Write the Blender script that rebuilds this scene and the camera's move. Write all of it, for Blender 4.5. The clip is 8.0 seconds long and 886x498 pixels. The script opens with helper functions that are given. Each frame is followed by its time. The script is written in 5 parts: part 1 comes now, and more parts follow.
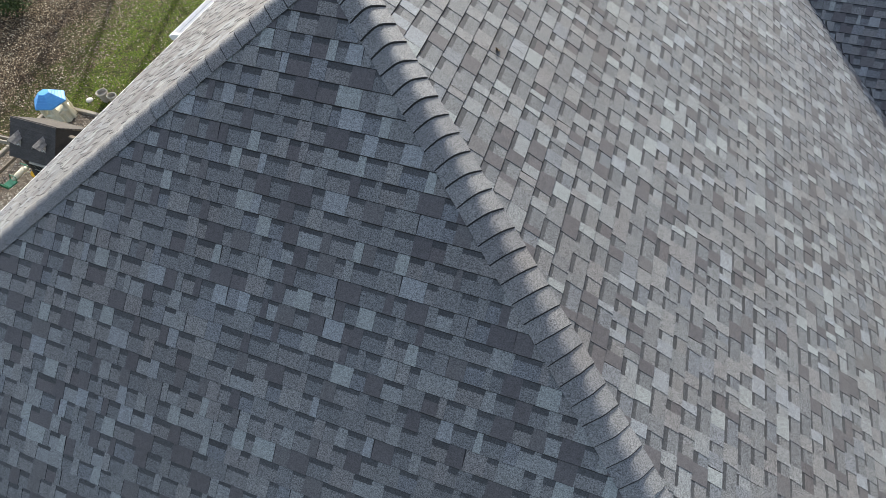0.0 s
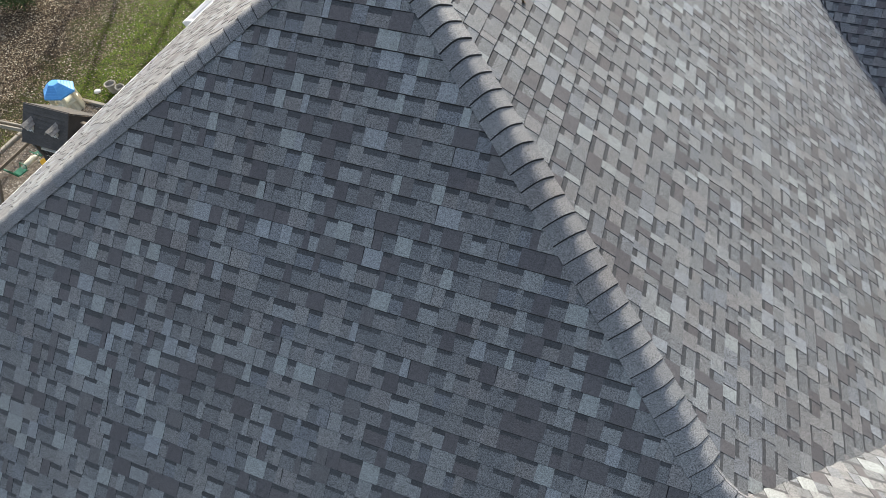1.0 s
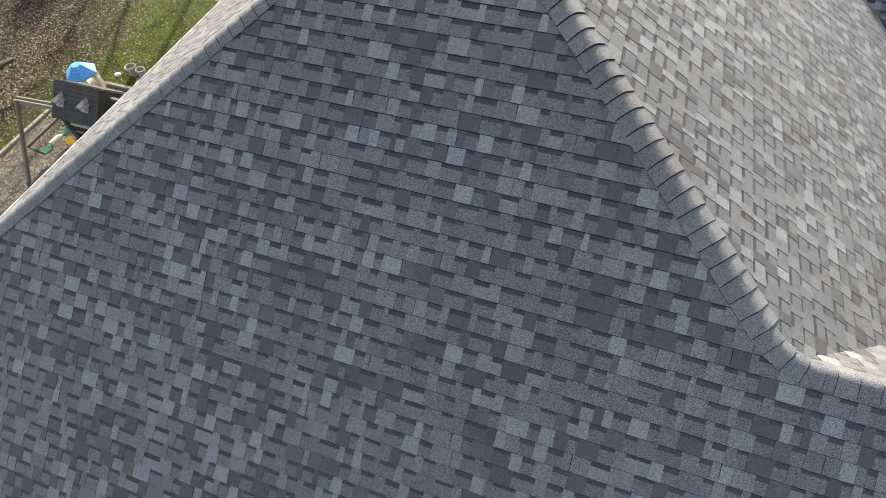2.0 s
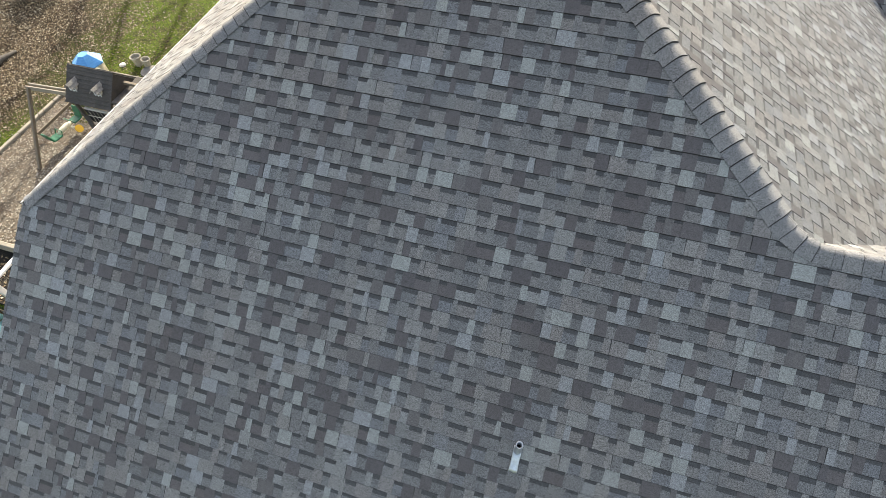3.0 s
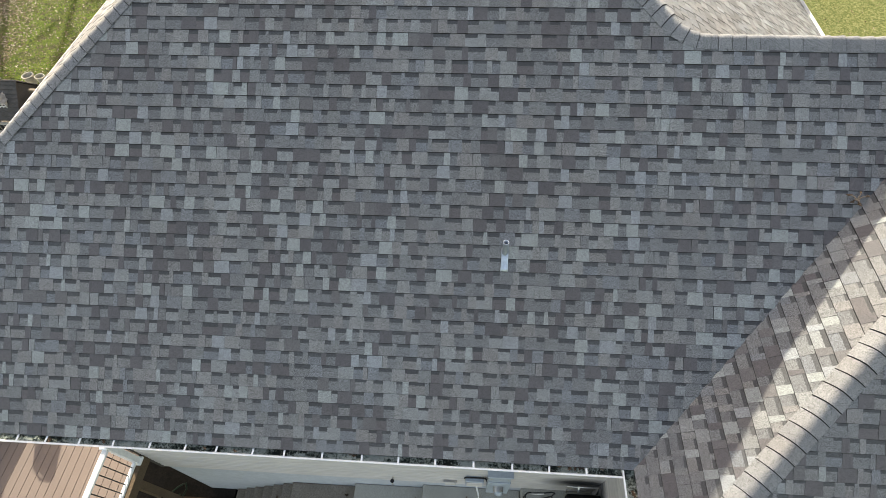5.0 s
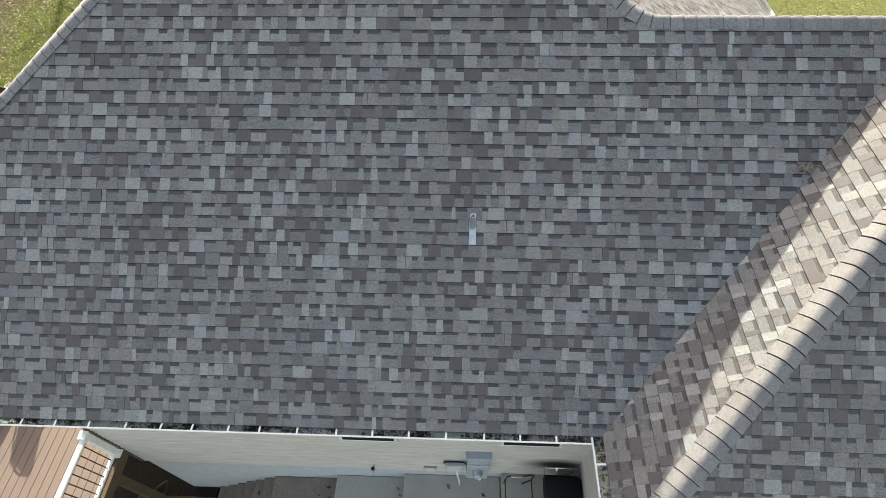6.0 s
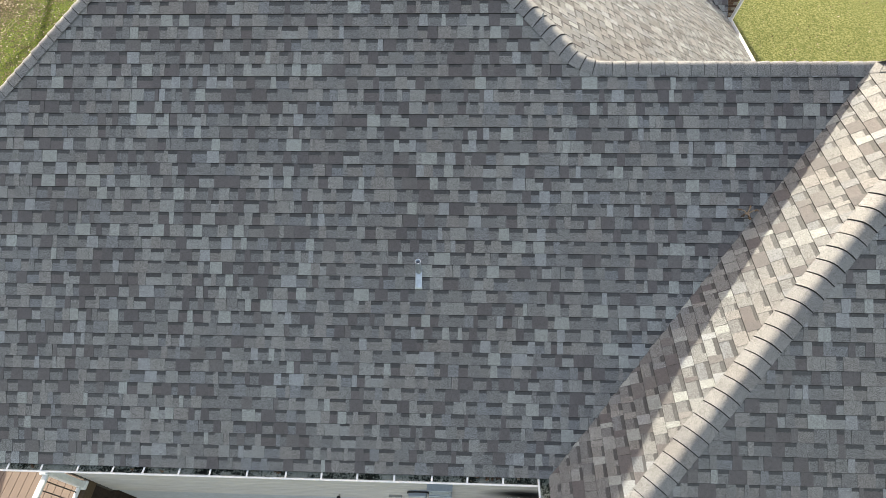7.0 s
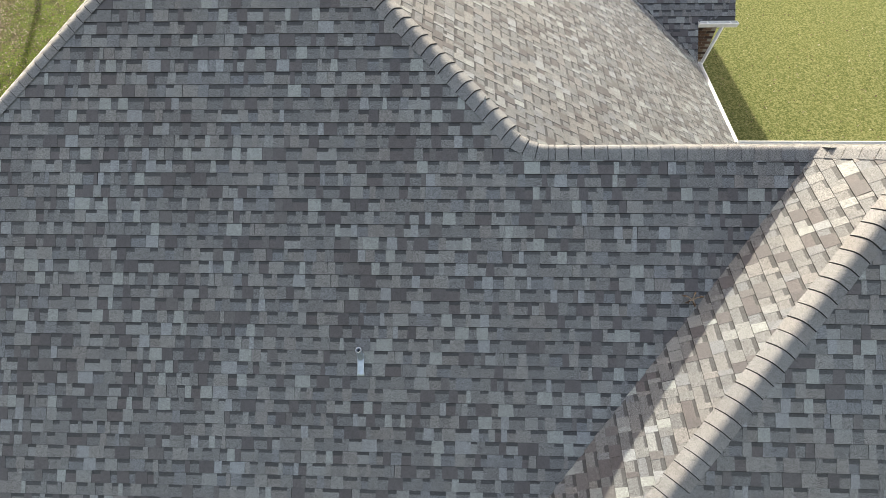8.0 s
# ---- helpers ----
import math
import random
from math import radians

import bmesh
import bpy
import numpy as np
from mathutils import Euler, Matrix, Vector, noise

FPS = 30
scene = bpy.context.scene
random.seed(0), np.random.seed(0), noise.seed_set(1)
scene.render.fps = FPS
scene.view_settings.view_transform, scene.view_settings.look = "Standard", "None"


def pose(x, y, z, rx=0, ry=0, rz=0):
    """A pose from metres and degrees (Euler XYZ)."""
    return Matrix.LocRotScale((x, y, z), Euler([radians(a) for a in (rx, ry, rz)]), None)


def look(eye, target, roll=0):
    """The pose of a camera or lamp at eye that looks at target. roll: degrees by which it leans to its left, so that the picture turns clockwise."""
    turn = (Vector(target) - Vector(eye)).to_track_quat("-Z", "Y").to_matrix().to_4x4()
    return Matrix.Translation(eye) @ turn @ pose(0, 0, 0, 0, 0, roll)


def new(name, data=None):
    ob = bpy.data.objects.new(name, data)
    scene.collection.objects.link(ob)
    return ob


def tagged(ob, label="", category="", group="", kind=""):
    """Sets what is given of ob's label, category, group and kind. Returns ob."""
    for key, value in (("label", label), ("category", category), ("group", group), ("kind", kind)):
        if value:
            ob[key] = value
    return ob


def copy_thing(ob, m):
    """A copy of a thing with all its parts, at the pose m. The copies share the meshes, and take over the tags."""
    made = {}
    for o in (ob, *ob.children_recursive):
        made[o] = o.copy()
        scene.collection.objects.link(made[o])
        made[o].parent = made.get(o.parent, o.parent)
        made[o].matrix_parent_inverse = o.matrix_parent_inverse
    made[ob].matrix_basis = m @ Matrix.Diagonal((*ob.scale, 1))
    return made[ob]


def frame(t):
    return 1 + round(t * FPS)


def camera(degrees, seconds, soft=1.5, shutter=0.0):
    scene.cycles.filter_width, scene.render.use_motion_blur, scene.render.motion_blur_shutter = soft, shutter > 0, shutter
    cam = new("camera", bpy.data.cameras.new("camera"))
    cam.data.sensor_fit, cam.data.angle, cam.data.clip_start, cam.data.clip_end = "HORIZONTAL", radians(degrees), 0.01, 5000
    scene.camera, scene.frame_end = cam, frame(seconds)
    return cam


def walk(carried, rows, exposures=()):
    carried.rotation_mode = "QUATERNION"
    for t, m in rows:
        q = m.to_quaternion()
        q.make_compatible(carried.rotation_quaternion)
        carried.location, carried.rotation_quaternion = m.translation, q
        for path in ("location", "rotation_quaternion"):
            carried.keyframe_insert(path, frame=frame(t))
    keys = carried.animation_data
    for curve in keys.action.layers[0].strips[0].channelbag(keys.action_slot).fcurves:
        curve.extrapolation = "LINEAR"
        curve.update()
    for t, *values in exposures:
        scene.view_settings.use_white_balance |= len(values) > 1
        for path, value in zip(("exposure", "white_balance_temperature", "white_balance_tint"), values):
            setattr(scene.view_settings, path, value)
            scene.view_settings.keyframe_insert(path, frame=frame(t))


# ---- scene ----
cam = camera(81.37, 8.0, soft=0.7)
# seconds, eye, yaw, pitch, roll
ROWS = [
    (0, 6.421, 3.356, 6.826, 21.989, -56.162, -3.592),
    (0.5, 6.400, 3.106, 6.820, 21.701, -55.991, -3.406),
    (1, 6.356, 2.714, 6.744, 21.297, -55.697, -2.944),
    (1.5, 6.203, 2.214, 6.653, 21.080, -55.686, -2.879),
    (1.7, 6.123, 1.974, 6.632, 21.000, -55.694, -2.939),
    (2.8, 5.827, 0.774, 6.520, 20.291, -55.322, -2.544),
    (3, 5.790, 0.539, 6.536, 18.836, -55.308, -2.333),
    (3.5, 5.716, 0.012, 6.490, 17.803, -54.975, -1.896),
    (4, 5.620, -0.483, 6.406, 17.041, -54.847, -1.807),
    (4.2, 5.580, -0.690, 6.369, 13.648, -54.856, -1.750),
    (4.5, 5.558, -1.010, 6.308, 9.296, -54.745, -1.804),
    (4.7, 5.575, -1.206, 6.288, 7.144, -55.023, -2.359),
    (5.8, 5.788, -1.905, 6.103, 3.528, -53.947, -1.571),
    (6, 5.878, -1.935, 6.106, 3.501, -53.401, -1.696),
    (6.5, 6.217, -1.799, 6.219, 3.767, -53.311, -2.143),
    (7, 6.499, -1.524, 6.450, 3.490, -53.428, -2.030),
    (7.5, 6.788, -1.181, 6.744, 3.447, -53.050, -2.108),
    (8, 7.146, -0.693, 6.934, 3.330, -53.005, -2.130),
]
walk(cam, [(t, pose(x, y, z, 90 + pitch, 0, yaw) @ pose(0, 0, 0, 0, 0, roll)) for t, x, y, z, yaw, pitch, roll in ROWS],
     [(0.0, 1.15, 7500, 12), (1.5, 1.24, 7850, 12), (3.0, 1.69, 8800, 12), (4.5, 1.81, 9100, 12), (6.0, 1.81, 9400, 12), (7.5, 1.80, 9350, 12), (8.0, 1.66, 9150, 12)])

# ---- light ----
SUN_WAY = Vector((-0.36, 1.0, 0.635)).normalized()
world = bpy.data.worlds.new("sky")
scene.world = world
world.use_nodes = True
wn = world.node_tree.nodes
wn.clear()
sky = wn.new("ShaderNodeTexSky")
sky.sky_type = "NISHITA"
sky.sun_disc = False
sky.sun_elevation = math.asin(SUN_WAY.z)
sky.sun_rotation = math.atan2(SUN_WAY.x, SUN_WAY.y)
back = wn.new("ShaderNodeBackground")
back.inputs["Strength"].default_value = 0.15
sky.dust_density, sky.ozone_density = 1.8, 0.4
wout = wn.new("ShaderNodeOutputWorld")
world.node_tree.links.new(sky.outputs[0], back.inputs["Color"])
world.node_tree.links.new(back.outputs[0], wout.inputs["Surface"])
sun_data = bpy.data.lights.new("sun", "SUN")
sun_data.energy, sun_data.angle, sun_data.color = 3.3, radians(0.6), (0.90, 1.0, 1.06)
sun = new("sun", sun_data)
sun.matrix_world = look(SUN_WAY * 60, (0, 0, 0))


# ---- materials ----
def material(name, rough=0.8, metal=0.0, spec=0.3):
    m = bpy.data.materials.new(name)
    m.use_nodes = True
    n = m.node_tree.nodes
    b = n["Principled BSDF"]
    b.inputs["Roughness"].default_value = rough
    b.inputs["Metallic"].default_value = metal
    b.inputs["Specular IOR Level"].default_value = spec
    return m, n, m.node_tree.links, b


def ramp(n, stops, mode="LINEAR"):
    r = n.new("ShaderNodeValToRGB")
    r.color_ramp.interpolation = mode
    e = r.color_ramp.elements
    while len(e) < len(stops):
        e.new(0.5)
    for k, (at, col) in enumerate(stops):
        e[k].position = at
        e[k].color = (*col, 1)
    return r


def mixed(n, l, a, b, fac, mode="MIX"):
    """Mix two colour sockets; fac is a number or a socket."""
    m = n.new("ShaderNodeMix")
    m.data_type, m.blend_type = "RGBA", mode
    for socket, value in ((m.inputs[6], a), (m.inputs[7], b), (m.inputs[0], fac)):
        if isinstance(value, bpy.types.NodeSocket):
            l.new(value, socket)
        elif isinstance(value, tuple):
            socket.default_value = (*value, 1)
        else:
            socket.default_value = value
    return m.outputs[2]


def noisy(n, l, scale, detail=3.0, rough=0.6, coord=None, stretch=None):
    t = n.new("ShaderNodeTexNoise")
    t.inputs["Scale"].default_value, t.inputs["Detail"].default_value, t.inputs["Roughness"].default_value = scale, detail, rough
    c = coord or n.new("ShaderNodeNewGeometry").outputs["Position"]
    if stretch:
        mp = n.new("ShaderNodeMapping")
        mp.inputs["Scale"].default_value = stretch
        l.new(c, mp.inputs["Vector"])
        c = mp.outputs[0]
    l.new(c, t.inputs["Vector"])
    return t.outputs[0]


def bumped(n, l, b, height, strength, distance=0.01):
    u = n.new("ShaderNodeBump")
    u.inputs["Strength"].default_value, u.inputs["Distance"].default_value = strength, distance
    l.new(height, u.inputs["Height"])
    l.new(u.outputs[0], b.inputs["Normal"])


def plain(name, col, rough=0.6, metal=0.0, spec=0.3, vary=0.25, grain=30.0, patch=1.5, bump=0.15, stretch=None):
    """A painted or solid surface with grain and large soft patches."""
    m, n, l, b = material(name, rough, metal, spec)
    dark = tuple(c * (1 - vary) for c in col)
    pale = tuple(min(1, c * (1 + vary * 0.6)) for c in col)
    fine = noisy(n, l, grain, 4, 0.7, stretch=stretch)
    wide = noisy(n, l, patch, 3, 0.6)
    a = mixed(n, l, dark, pale, ramp_of(n, l, fine, 0.3, 0.7))
    c = mixed(n, l, a, mixed(n, l, a, dark, 0.6), ramp_of(n, l, wide, 0.45, 0.75))
    l.new(c, b.inputs["Base Color"])
    bumped(n, l, b, fine, bump)
    return m


def ramp_of(n, l, value, low, high):
    r = n.new("ShaderNodeMapRange")
    r.inputs[1].default_value, r.inputs[2].default_value = low, high
    l.new(value, r.inputs[0])
    return r.outputs[0]


def piece_random(n, l):
    """A number from 0 to 1 that differs from piece to piece, joined or single."""
    isl = n.new("ShaderNodeNewGeometry").outputs["Random Per Island"]
    ob = n.new("ShaderNodeObjectInfo").outputs["Random"]
    add = n.new("ShaderNodeMath")
    l.new(isl, add.inputs[0])
    l.new(ob, add.inputs[1])
    fr = n.new("ShaderNodeMath")
    fr.operation = "FRACT"
    l.new(add.outputs[0], fr.inputs[0])
    return fr.outputs[0]


def shingle_material(name, stops, gain=1.0, rough=0.93, spec=0.2, sheen=0.0):
    """Granules on asphalt; a stop's third entry says how strongly they are mixed."""
    m, n, l, b = material(name, rough, 0.0, spec)
    tone = ramp(n, [(at, tuple(c * gain for c in col)) for at, col, *_ in stops], "CONSTANT")
    for e, stop in zip(tone.color_ramp.elements, stops):
        e.color[3] = stop[2] if len(stop) > 2 else 1.0
    l.new(piece_random(n, l), tone.inputs[0])
    fine = noisy(n, l, 120, 3, 0.85)
    mid = noisy(n, l, 38, 2, 0.6)
    wide = noisy(n, l, 0.7, 3, 0.6)
    grains = mixed(n, l, (1.0, 1.0, 1.0), ramp_col(n, l, fine, (0.20, 0.20, 0.20), (1.87, 1.87, 1.87), 0.37, 0.63), tone.outputs["Alpha"])
    c = mixed(n, l, tone.outputs[0], grains, 1.0, "MULTIPLY")
    c = mixed(n, l, c, ramp_col(n, l, mid, (0.88, 0.88, 0.88), (1.12, 1.12, 1.12), 0.3, 0.7), 1.0, "MULTIPLY")
    c = mixed(n, l, c, ramp_col(n, l, wide, (0.93, 0.9, 0.89), (1.06, 1.08, 1.1), 0.3, 0.7), 1.0, "MULTIPLY")
    l.new(c, b.inputs["Base Color"])
    b.inputs["Sheen Weight"].default_value, b.inputs["Sheen Roughness"].default_value = sheen, 0.5
    bumped(n, l, b, fine, 0.18, 0.002)
    return m


def ramp_col(n, l, value, low, high, a=0.3, z=0.7):
    r = n.new("ShaderNodeMapRange")
    r.data_type = "FLOAT_VECTOR"
    v = r.inputs
    v[7].default_value, v[8].default_value = (a,) * 3, (z,) * 3
    v[9].default_value, v[10].default_value = low, high
    l.new(value, v[6])
    return r.outputs[1]


TAB_TONES = [
    (0.0, (0.140, 0.143, 0.145)), (0.12, (0.174, 0.173, 0.171)), (0.23, (0.130, 0.132, 0.136)), (0.33, (0.161, 0.155, 0.154)),
    (0.40, (0.142, 0.149, 0.160)), (0.46, (0.184, 0.190, 0.190), 0.9), (0.57, (0.224, 0.240, 0.236), 0.7), (0.67, (0.206, 0.219, 0.230), 0.75),
    (0.74, (0.085, 0.079, 0.083), 0.5), (0.88, (0.103, 0.099, 0.101), 0.6), (0.94, (0.075, 0.070, 0.075), 0.5),
]
LAYER_TONES = [
    (0.0, (0.124, 0.127, 0.131)), (0.3, (0.140, 0.139, 0.140)), (0.55, (0.112, 0.116, 0.121)), (0.7, (0.120, 0.127, 0.138)),
    (0.78, (0.184, 0.192, 0.194), 0.8), (0.86, (0.088, 0.080, 0.083), 0.6), (0.94, (0.144, 0.139, 0.137)),
]
MAT_SHINGLE = shingle_material("shingle_granules", TAB_TONES, 0.93, 0.66, 0.4, 0.07)
MAT_LAYER = shingle_material("lower_layer_granules", LAYER_TONES, 0.95, 0.66, 0.4, 0.07)
# dark granules, deepened further for the shade below the course above
MAT_BAND = shingle_material("shaded_granule_band", [(0.0, (0.068, 0.070, 0.076), 0.7), (0.4, (0.077, 0.079, 0.085), 0.7), (0.75, (0.060, 0.061, 0.066), 0.7)], 0.66, 0.66, 0.4, 0.04)
# cut asphalt; its leaning edges also draw shadow lines below courses and caps
MAT_EDGE = plain("asphalt_edge_shade_line", (0.022, 0.021, 0.023), 0.9)
MAT_CAP = shingle_material("cap_granules", [(0.0, (0.150, 0.152, 0.156)), (0.3, (0.165, 0.165, 0.168)), (0.6, (0.140, 0.141, 0.147)), (0.85, (0.155, 0.150, 0.150))], 0.95, 0.66, 0.4, 0.07)
MAT_FELT = plain("roof_felt", (0.07, 0.07, 0.072), 0.9)
MAT_PORCH = plain("grey_roof_membrane", (0.30, 0.32, 0.36), 0.6, 0, 0.3, 0.2, 10, 1.2, 0.1)
MAT_WHITE = plain("white_aluminium", (0.74, 0.75, 0.75), 0.4, 0.0, 0.4, 0.12, 12, 0.9, 0.04)


def siding_with_patch():
    """Pale vinyl, with a darker soft-edged patch on the wall behind the grill."""
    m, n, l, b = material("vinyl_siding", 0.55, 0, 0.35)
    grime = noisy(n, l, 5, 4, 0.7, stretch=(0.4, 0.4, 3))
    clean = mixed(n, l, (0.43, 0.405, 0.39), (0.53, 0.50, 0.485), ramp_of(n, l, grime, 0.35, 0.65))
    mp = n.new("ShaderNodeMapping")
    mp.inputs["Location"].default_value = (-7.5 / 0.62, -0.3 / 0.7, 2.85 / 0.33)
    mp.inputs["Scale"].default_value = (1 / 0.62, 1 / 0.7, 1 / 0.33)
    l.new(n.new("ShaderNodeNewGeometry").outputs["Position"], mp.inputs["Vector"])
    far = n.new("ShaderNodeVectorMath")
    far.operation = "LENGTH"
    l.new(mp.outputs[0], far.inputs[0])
    dark_patch = ramp_of(n, l, far.outputs["Value"], 1.15, 0.35)
    l.new(mixed(n, l, clean, (0.045, 0.044, 0.043), dark_patch), b.inputs["Base Color"])
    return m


MAT_SIDING = siding_with_patch()
MAT_SOFFIT = plain("soffit", (0.62, 0.62, 0.6), 0.6)
MAT_CONCRETE = plain("concrete", (0.36, 0.35, 0.31), 0.9, 0, 0.25, 0.25, 60, 1.6, 0.2)
MAT_FOUNDATION = plain("painted_foundation", (0.40, 0.425, 0.46), 0.8, 0, 0.25, 0.12, 9, 0.8, 0.15)
MAT_GLASS = plain("dark_window_screen", (0.012, 0.013, 0.014), 0.8, 0, 0.2, 0.1)


def muck_material():
    m, n, l, b = material("gutter_muck", 0.9, 0, 0.3)
    clumps, grit = noisy(n, l, 34, 5, 0.85), noisy(n, l, 3.5, 3, 0.6)
    tone = ramp(n, [(0.44, (0.008, 0.011, 0.008)), (0.53, (0.022, 0.03, 0.022)), (0.57, (0.17, 0.20, 0.17)), (0.66, (0.36, 0.39, 0.35))])
    both = n.new("ShaderNodeMath")
    both.operation = "MULTIPLY_ADD"
    l.new(grit, both.inputs[0])
    both.inputs[1].default_value = 0.75
    l.new(clumps, both.inputs[2])
    off = n.new("ShaderNodeMath")
    off.operation = "SUBTRACT"
    l.new(both.outputs[0], off.inputs[0])
    off.inputs[1].default_value = 0.31
    l.new(off.outputs[0], tone.inputs[0])
    l.new(tone.outputs[0], b.inputs["Base Color"])
    bumped(n, l, b, clumps, 0.9, 0.02)
    return m


MAT_MUCK = muck_material()
# dark brown wood, its tone lowered for the shade under the deck
MAT_UNDERDECK_WOOD = plain("underdeck_dark_wood", (0.115, 0.08, 0.05), 0.8, 0, 0.3, 0.5, 14, 2, 0.4, (1, 9, 9))
# dark soil; the tone also takes in the shade under the deck
MAT_SOIL = plain("dark_soil_and_shade", (0.026, 0.022, 0.018), 0.95, 0, 0.2, 0.5, 20, 3, 0.8)
MAT_LEAF = shingle_material("dry_leaf", [(0.0, (0.10, 0.064, 0.042)), (0.3, (0.14, 0.096, 0.064)), (0.6, (0.06, 0.04, 0.028)), (0.85, (0.19, 0.15, 0.11))])
MAT_TWIG = plain("pale_dry_twig", (0.30, 0.22, 0.16), 0.85)
MAT_LEAD = plain("lead_flashing", (0.42, 0.47, 0.53), 0.42, 0.75, 0.5, 0.25, 25, 8, 0.25)
MAT_DARK = plain("dark_hole", (0.015, 0.015, 0.016), 0.9)
MAT_METER = plain("meter_grey_paint", (0.36, 0.41, 0.46), 0.45, 0.2, 0.4, 0.12)
MAT_STEEL = plain("galvanised_steel", (0.5, 0.5, 0.5), 0.35, 0.85, 0.5, 0.2)
MAT_BLACK = plain("black_plastic", (0.018, 0.018, 0.02), 0.6, 0, 0.3, 0.3)
MAT_BALUSTER = plain("black_aluminium", (0.03, 0.028, 0.027), 0.45, 0.3, 0.4, 0.2)
MAT_TIMBER = plain("weathered_timber", (0.205, 0.168, 0.13), 0.85, 0, 0.25, 0.35, 14, 2, 0.4, (1, 9, 9))
MAT_PALETIMBER = plain("pale_landscape_timber", (0.31, 0.275, 0.225), 0.85, 0, 0.25, 0.35, 14, 2, 0.4, (1, 9, 9))
MAT_TREAD = plain("stained_concrete", (0.23, 0.20, 0.165), 0.9, 0, 0.25, 0.4, 40, 2, 0.25)
MAT_COVER = plain("black_vinyl_cover", (0.009, 0.009, 0.010), 0.55, 0, 0.25, 0.3)
MAT_OLDWOOD = plain("old_stained_wood", (0.088, 0.080, 0.074), 0.85, 0, 0.25, 0.55, 14, 3, 0.4, (1, 8, 8))
MAT_TEAL = plain("teal_cushion", (0.10, 0.235, 0.27), 0.9, 0, 0.2, 0.2, 60, 5, 0.2)
MAT_CANVAS = plain("white_canvas", (0.72, 0.70, 0.66), 0.9, 0, 0.2, 0.12, 50, 6, 0.3)
MAT_BRONZE = plain("bronze_metal", (0.05, 0.04, 0.033), 0.45, 0.5, 0.4, 0.2)
MAT_BLUE = plain("blue_plastic", (0.07, 0.33, 0.68), 0.45, 0, 0.4, 0.12, 20, 4, 0.1)
MAT_CREAM = plain("cream_plastic", (0.72, 0.66, 0.5), 0.5, 0, 0.4, 0.12, 20, 4, 0.1)
MAT_BARK = plain("grey_bark", (0.12, 0.108, 0.098), 0.95, 0, 0.2, 0.5, 12, 3, 0.8)
MAT_GREEN = plain("green_plastic", (0.012, 0.13, 0.07), 0.45, 0, 0.4, 0.15)
MAT_HOSE = plain("dark_hose", (0.010, 0.034, 0.016), 0.5, 0, 0.4, 0.15)
MAT_YELLOW = plain("yellow_plastic", (0.75, 0.42, 0.04), 0.45, 0, 0.4, 0.15)
MAT_STONE = plain("stone", (0.22, 0.205, 0.185), 0.9, 0, 0.25, 0.35, 20, 4, 0.5)
MAT_TUB = plain("pale_stone", (0.40, 0.37, 0.31), 0.9, 0, 0.25, 0.3, 20, 4, 0.4)
MAT_BRICK = shingle_material("brick", [(0.0, (0.10, 0.062, 0.048)), (0.3, (0.13, 0.078, 0.058)), (0.6, (0.065, 0.044, 0.038)), (0.8, (0.17, 0.115, 0.085))])
MAT_MORTAR = plain("mortar", (0.30, 0.28, 0.25), 0.95)


# ---- building helpers ----
def mesh_ob(name, verts, faces, mats, parent=None, label="", face_mats=None, smooth=False):
    me = bpy.data.meshes.new(name)
    me.from_pydata([tuple(v) for v in verts], [], faces)
    for m in mats if isinstance(mats, (list, tuple)) else [mats]:
        me.materials.append(m)
    if face_mats is not None:
        me.polygons.foreach_set("material_index", face_mats)
    if smooth:
        me.polygons.foreach_set("use_smooth", [True] * len(me.polygons))
    me.update()
    ob = new(name, me)
    if parent:
        ob.parent = parent
    if label:
        tagged(ob, label)
    return ob


def part(name, bm, mat, parent=None, label="", smooth=False):
    """Link a bmesh as one mesh object under a thing or a part."""
    me = bpy.data.meshes.new(name)
    bmesh.ops.recalc_face_normals(bm, faces=bm.faces)
    bm.to_mesh(me)
    bm.free()
    me.materials.append(mat)
    if smooth:
        me.polygons.foreach_set("use_smooth", [True] * len(me.polygons))
    ob = new(name, me)
    if parent:
        ob.parent = parent
    if label:
        tagged(ob, label)
    return ob


def thing(name, label, category, group="", at=(0, 0, 0), kind=""):
    ob = new(name)
    ob.location = at
    return tagged(ob, label, category, group, kind)


def add_box(bm, lo, hi, bevel=0.0, m=None):
    """A box from corner to corner, its edges bevelled, turned by m."""
    c = [(a + b) / 2 for a, b in zip(lo, hi)]
    got = bmesh.ops.create_cube(bm, size=1, matrix=Matrix.Translation(c) @ Matrix.Diagonal((*[max(b - a, 1e-4) for a, b in zip(lo, hi)], 1)))["verts"]
    if bevel:
        edges = list({e for v in got for e in v.link_edges})
        out = bmesh.ops.bevel(bm, geom=edges, offset=bevel, segments=1, affect="EDGES", profile=0.7)
        got = list({v for v in out["verts"]} | {v for v in got if v.is_valid})
        got = list({w for v in got for f in v.link_faces for w in f.verts} | set(got))
    if m is not None:
        bmesh.ops.transform(bm, matrix=m, verts=got)
    return got


def box(lo, hi, bevel=0.0, m=None):
    bm = bmesh.new()
    add_box(bm, lo, hi, bevel, m)
    return bm


def add_bar(bm, a, b, w, h=None, bevel=0.0, up=(0, 0, 1)):
    """A straight bar of section w by h from a to b."""
    a, b = Vector(a), Vector(b)
    z = (b - a).normalized()
    x = z.cross(Vector(up))
    x = x.normalized() if x.length > 1e-4 else Vector((1, 0, 0))
    y = z.cross(x)
    m = Matrix.Translation(a) @ Matrix((x, y, z)).transposed().to_4x4()
    h = h or w
    return add_box(bm, (-w / 2, -h / 2, 0), (w / 2, h / 2, (b - a).length), bevel, m)


